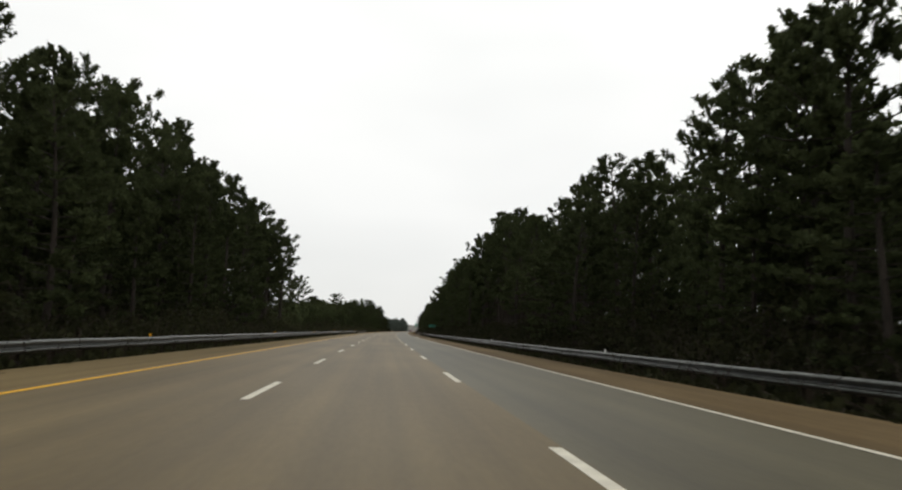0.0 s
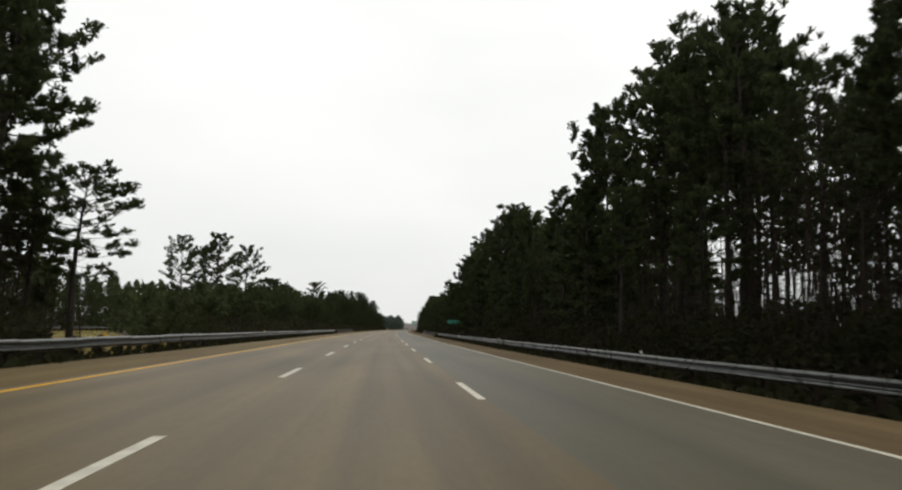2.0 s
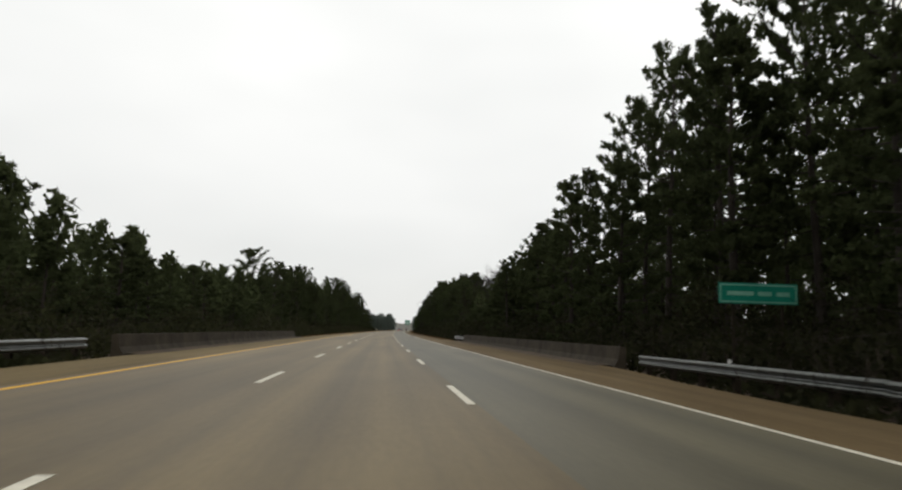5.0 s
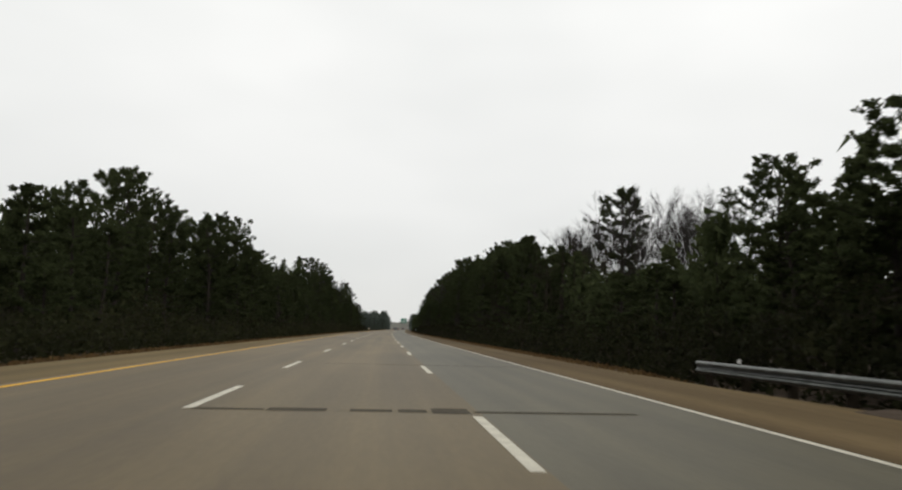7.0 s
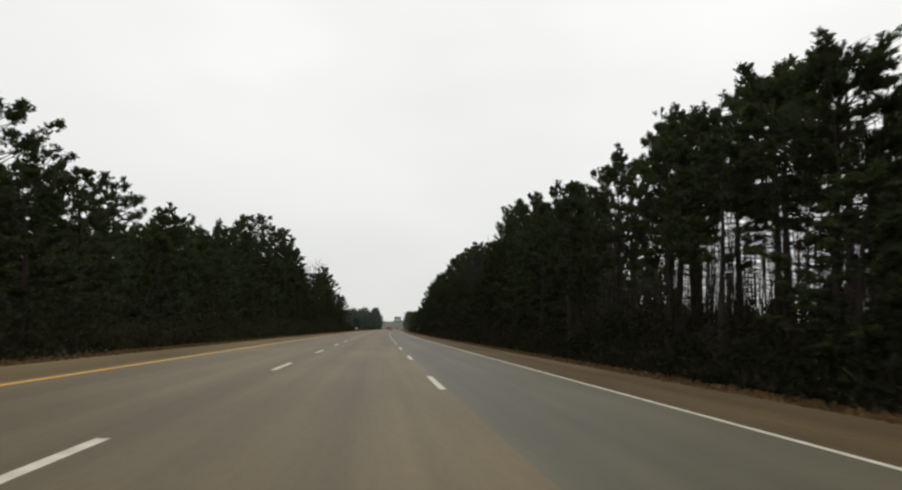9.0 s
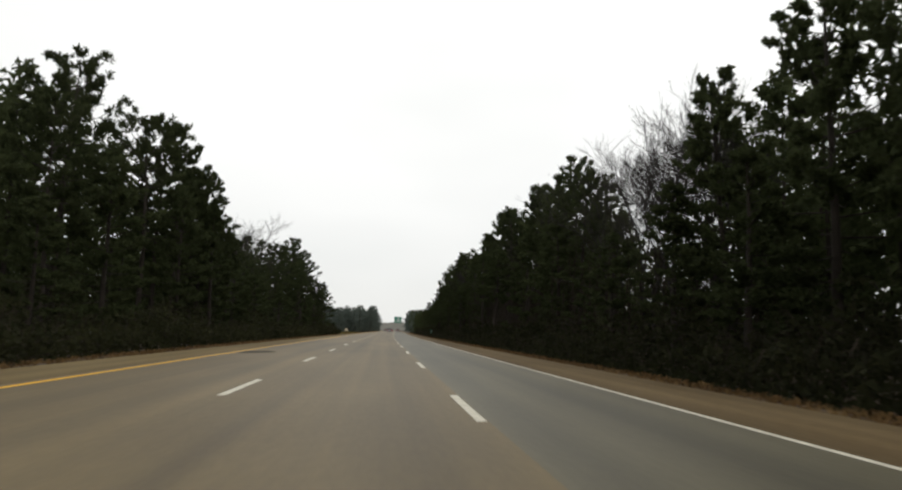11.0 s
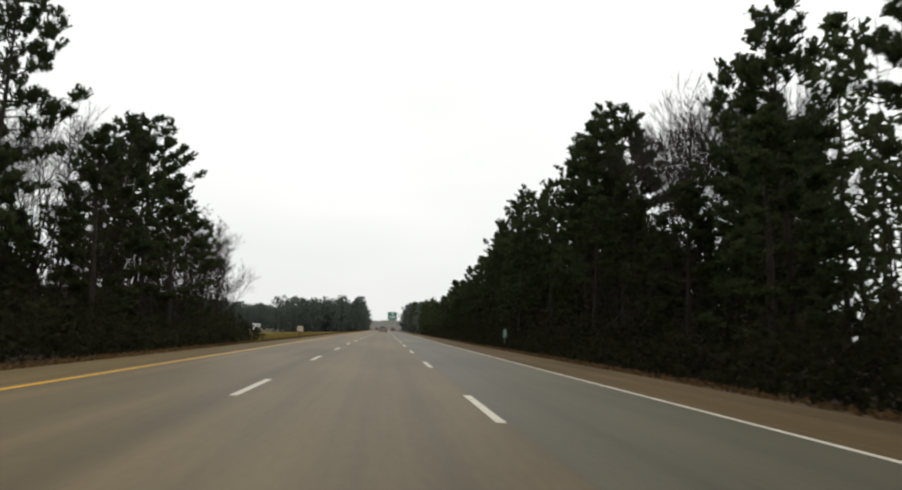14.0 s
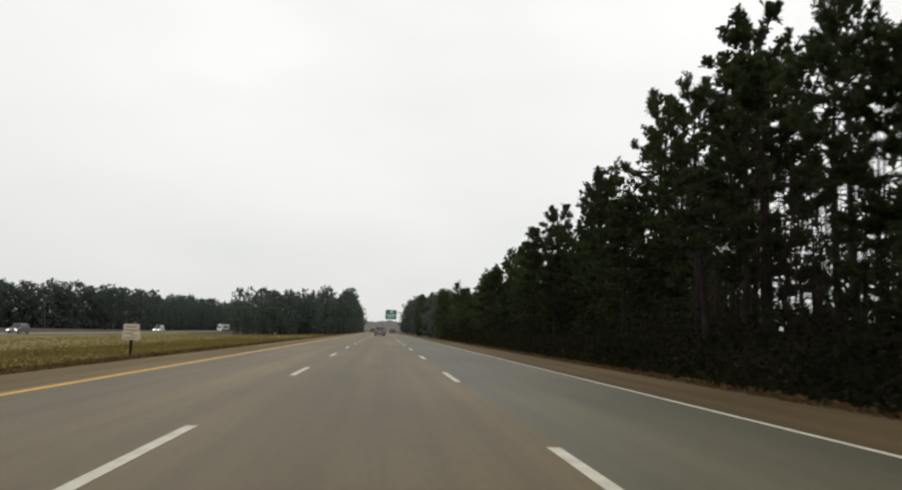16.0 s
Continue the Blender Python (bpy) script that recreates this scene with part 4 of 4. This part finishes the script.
# distance: a line of woods, haze put into its pale base colour
ridge_v, ridge_f = [], []
for i, a in enumerate(np.arange(-700, 700, 3.0)):
    x, y = map(float, bend(a, 1480 + 0.0002 * a * a))
    top = 12.5 + 2.0 * noise.noise((a * 0.05, 0, 0)) + 2.5 * noise.noise((a * 0.3, 3, 0))
    ridge_v += [(x, y, -2.0), (x, y, top)]
    if i:
        ridge_f.append((2 * i - 2, 2 * i, 2 * i + 1, 2 * i - 1))
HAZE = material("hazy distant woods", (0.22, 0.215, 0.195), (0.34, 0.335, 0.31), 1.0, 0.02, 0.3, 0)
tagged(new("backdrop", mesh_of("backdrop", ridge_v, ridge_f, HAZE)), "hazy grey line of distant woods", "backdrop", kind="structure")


# ---- signs ----
SIGN_PALE = material("worn pale green lettering", (0.12, 0.3, 0.22), (0.2, 0.4, 0.3), 0.5, 4, 20, 0)

def sign_panel(parent, w, h, z, mat, border, bars, bar_mat, name="panel", depth=0.03, x=0.0, y=0.0):
    """A flat panel facing -y with a border and bars for its lettering. bars: (x0, x1, z0, z1) from its middle."""
    p = part(name, boxed(x - w / 2, x + w / 2, y - depth, y, z - h / 2, z + h / 2, bevel=0.008), mat, parent)
    if border:
        b = 0.012 * max(w, h) + 0.008
        for x0, x1, z0, z1 in ((-w / 2 + b, w / 2 - b, h / 2 - 2 * b, h / 2 - b), (-w / 2 + b, w / 2 - b, -h / 2 + b, -h / 2 + 2 * b), (-w / 2 + b, -w / 2 + 2 * b, -h / 2 + 2 * b, h / 2 - 2 * b), (w / 2 - 2 * b, w / 2 - b, -h / 2 + 2 * b, h / 2 - 2 * b)):
            part("border", boxed(x + x0, x + x1, y - depth - 0.006, y - depth - 0.001, z + z0, z + z1), border, p)
    for x0, x1, z0, z1 in bars:
        part("lettering_bar", boxed(x + x0, x + x1, y - depth - 0.006, y - depth - 0.001, z + z0, z + z1), bar_mat, p)
    return p


g = root("guide_sign", at(13.15, 183.4), "wide green guide sign with white border on two posts", "road sign")
sign_panel(g, 2.4, 0.6, 2.36, SIGN_GREEN, SIGN_PALE, [(-0.95, -0.15, -0.06, 0.06), (-0.02, 0.4, -0.06, 0.06), (0.54, 0.95, -0.06, 0.06)], SIGN_PALE)
for x in (-0.75, 0.75):
    part("post", boxed(x - 0.035, x + 0.035, 0.005, 0.075, -0.75, 2.6, bevel=0.005), TIMBER, g)

g = root("mile_marker", at(11.7, 514), "small green marker with white digits on a steel post", "road sign")
sign_panel(g, 0.28, 0.66, 0.93, SIGN_GREEN, SIGN_WHITE, [(-0.07, 0.07, 0.17, 0.22), (-0.045, 0.045, -0.03, 0.08), (-0.045, 0.045, -0.2, -0.1)], SIGN_WHITE, depth=0.012)
part("post", boxed(-0.03, 0.03, 0.002, 0.03, -0.7, 1.15), STEEL, g)

g = root("notice_board", at(-9.2, 558), "faded cream notice board of two plates on a dark post", "sign")
sign_panel(g, 0.7, 0.28, 0.93, SIGN_CREAM, SIGN_GREY, [(-0.26, 0.24, -0.03, 0.04)], SIGN_GREY, "upper_plate")
sign_panel(g, 0.8, 0.42, 0.56, SIGN_CREAM, SIGN_GREY, [(-0.28, 0.12, 0.05, 0.12), (-0.06, 0.3, -0.03, 0.02), (-0.3, 0.26, -0.13, -0.07)], SIGN_GREY, "lower_plate")
part("post", boxed(-0.055, 0.055, 0.012, 0.11, -1.0, 1.02, bevel=0.01), TIMBER, g)

g = root("overhead_sign", at(12.6, 828), "tall green overhead sign on a cantilever steel mast", "road sign")
part("mast", rod(bmesh.new(), 0, 0, -0.8, 9.0, 0.22, 12), STEEL, g)
for z in (6.6, 8.6):
    part("arm", boxed(-9.9, 0.0, -0.09, 0.09, z - 0.09, z + 0.09, bevel=0.02), STEEL, g)
for i in range(8):
    bm = boxed(-0.04, 0.04, -0.04, 0.04, 0, 2.35)
    bmesh.ops.transform(bm, matrix=pose(-1.2 * i, 0, 6.6, 0, -31 if i % 2 else -31, 0), verts=bm.verts)
    part("brace", bm, STEEL, g)
sign_panel(g, 4.6, 4.0, 7.5, SIGN_GREEN, SIGN_WHITE, [(-0.35, 0.75, 0.75, 1.45), (-1.7, 1.7, -0.35, 0.1), (-1.4, 1.4, -1.15, -0.7)], SIGN_WHITE, x=-7.2, y=-0.13, depth=0.06)


# ---- vehicles ----
def prism(profile, half, inset=0.0):
    """A side outline (along, height) made as wide as the car, narrower at the top by inset."""
    bm = bmesh.new()
    top = max(z for _, z in profile)
    sides = []
    for sgn in (-1, 1):
        sides.append([bm.verts.new((sgn * (half - inset * max(0.0, z - 0.85) / max(0.1, top - 0.85)), y, z)) for y, z in profile])
    k = len(profile)
    bm.faces.new(list(reversed(sides[0])))
    bm.faces.new(sides[1])
    for i in range(k):
        bm.faces.new((sides[0][i], sides[0][(i + 1) % k], sides[1][(i + 1) % k], sides[1][i]))
    bmesh.ops.recalc_face_normals(bm, faces=bm.faces)
    bmesh.ops.bevel(bm, geom=list(bm.edges), offset=0.05, segments=2, affect="EDGES", profile=0.6)
    return bm


def wheel(parent, x, y, r=0.33, w=0.22):
    bm = bmesh.new()
    turn = pose(x, y, r, 0, 90, 0)
    bmesh.ops.create_cone(bm, cap_ends=True, segments=20, radius1=r, radius2=r, depth=w, matrix=turn)
    bmesh.ops.bevel(bm, geom=[e for e in bm.edges if len(e.link_faces) == 2 and e.calc_face_angle(0) > 1], offset=0.03, segments=2, affect="EDGES")
    tyre = part("tyre", bm, RUBBER, parent)
    bm = bmesh.new()
    bmesh.ops.create_cone(bm, cap_ends=True, segments=16, radius1=r * 0.62, radius2=r * 0.55, depth=w + 0.02, matrix=turn)
    part("rim", bm, RIM, tyre)


def vehicle(name, m, paint, label, category, tall=1.45, length=4.6):
    """A car heading towards +y."""
    v = root(name, m, label, category)
    L, h = length / 2, tall
    part("body", prism([(-L, 0.32), (-L, 0.95), (-L + 0.12, 1.0), (L - 1.15, 0.98), (L - 0.15, 0.78), (L, 0.6), (L, 0.3), (L - 0.4, 0.22), (-L + 0.4, 0.22)], 0.89), paint, v)
    back = 0.35 if tall > 1.55 else 0.75
    part("cabin", prism([(-L + back - 0.25, 0.97), (-L + back + 0.3, h), (L - 1.95, h), (L - 1.1, 0.96)], 0.83, 0.16), paint, v)
    slope = math.degrees(math.atan2(0.55, h - 0.97))
    bm = boxed(-0.62, 0.62, -0.012, 0.012, 0.05, math.hypot(0.55, h - 0.97) - 0.1, bevel=0.004)
    bmesh.ops.transform(bm, matrix=pose(0, -L + back - 0.275, 0.98, -slope, 0, 0), verts=bm.verts)
    part("rear_window", bm, GLASS_DARK, v)
    slope = math.degrees(math.atan2(0.85, h - 0.97))
    bm = boxed(-0.62, 0.62, -0.012, 0.012, 0.05, math.hypot(0.85, h - 0.97) - 0.08, bevel=0.004)
    bmesh.ops.transform(bm, matrix=pose(0, L - 1.07, 0.98, slope, 0, 0), verts=bm.verts)
    part("windscreen", bm, GLASS_DARK, v)
    for sgn in (-1, 1):
        bm = prism([(-L + back + 0.12, 1.02), (-L + back + 0.42, h - 0.09), (L - 2.02, h - 0.09), (L - 1.42, 1.02)], 0.02)
        bmesh.ops.transform(bm, matrix=pose(sgn * 0.765, 0, 0, 0, -sgn * 14, 0) @ Matrix.Translation((sgn * 0.29, 0, 0)), verts=bm.verts)
        part("side_window", bm, GLASS_DARK, v)
        part("tail_light", boxed(sgn * 0.72 - 0.13, sgn * 0.72 + 0.13, -L - 0.03, -L + 0.1, 0.72, 0.9, bevel=0.02), TAIL, v)
        part("headlight", boxed(sgn * 0.66 - 0.16, sgn * 0.66 + 0.16, L - 0.16, L + 0.03, 0.55, 0.7, bevel=0.02), LAMP, v)
        part("door_mirror", boxed(sgn * 0.97 - 0.09, sgn * 0.97 + 0.09, L - 1.6, L - 1.5, 0.95, 1.08, bevel=0.02), paint, v)
        for y in (-L + 0.85, L - 0.85):
            wheel(v, sgn * 0.79, y)
    part("bumper", boxed(-0.88, 0.88, -L - 0.06, -L + 0.1, 0.36, 0.56, bevel=0.03), paint, v)
    part("bumper", boxed(-0.86, 0.86, L - 0.12, L + 0.05, 0.3, 0.48, bevel=0.03), paint, v)
    part("plate", boxed(-0.17, 0.17, -L - 0.075, -L - 0.062, 0.62, 0.75), SIGN_WHITE, v)
    return v


RED = car_paint("dark red car paint", (0.05, 0.012, 0.012))
GREY = car_paint("dark grey car paint", (0.05, 0.05, 0.055))
SILVER = car_paint("silver car paint", (0.13, 0.135, 0.14))
WHITE = car_paint("white car paint", (0.62, 0.62, 0.6))
vehicle("car", at(1.55, 655), SILVER, "silver estate car with red tail lights in the middle lane", "car", 1.6)
vehicle("car", at(2.0, 705), GREY, "dark grey saloon car following in the middle lane", "car")
vehicle("car", at(-1.75, 800), GREY, "dark grey saloon car in the inner lane", "car")
vehicle("car", at(5.3, 760), RED, "dark red saloon car in the outer lane", "car")
vehicle("car", at(-61.0, 656.5, -1.1, 180), SILVER, "silver people carrier with lit headlights on the opposite carriageway", "car", 1.75, 4.7)
vehicle("car", at(-60.5, 734, -1.1, 180), WHITE, "white tall off-road car with lit headlights on the opposite carriageway", "car", 1.95, 4.9)


def lorry(m, label, paint):
    v = root("lorry", m, label, "lorry")
    part("cargo_box", boxed(-1.25, 1.25, -15.0, 1.6, 1.05, 3.9, bevel=0.04), paint, v)
    part("cab", prism([(1.75, 0.5), (1.75, 2.7), (2.9, 2.75), (3.6, 1.7), (3.9, 1.5), (3.95, 0.5)], 1.1), paint, v)
    bm = boxed(-0.95, 0.95, -0.015, 0.015, 0.05, 1.1)
    bmesh.ops.transform(bm, matrix=pose(0, 3.64, 1.72, 32, 0, 0), verts=bm.verts)
    part("windscreen", bm, GLASS_DARK, v)
    part("chassis", boxed(-0.5, 0.5, -14.9, 3.6, 0.6, 1.03, bevel=0.02), GREY, v)
    part("bumper", boxed(-1.2, 1.2, -15.1, -14.9, 0.55, 0.75, bevel=0.02), STEEL, v)
    part("door", boxed(-1.2, 1.2, -15.025, -15.002, 1.15, 3.8, bevel=0.005), SIGN_WHITE, v)
    for sgn in (-1, 1):
        part("tail_light", boxed(sgn * 1.05 - 0.12, sgn * 1.05 + 0.12, -15.12, -15.0, 0.8, 1.0), TAIL, v)
        part("headlight", boxed(sgn * 0.8 - 0.15, sgn * 0.8 + 0.15, 3.9, 4.0, 0.8, 1.0), LAMP, v)
        for y in (-13.6, -12.4, -0.2, 2.8):
            wheel(v, sgn * 1.05, y, 0.48, 0.3)


lorry(at(-60.5, 812, -1.1, 180) @ Matrix.Scale(0.74, 4), "long white box lorry with lit headlights on the opposite carriageway", WHITE)
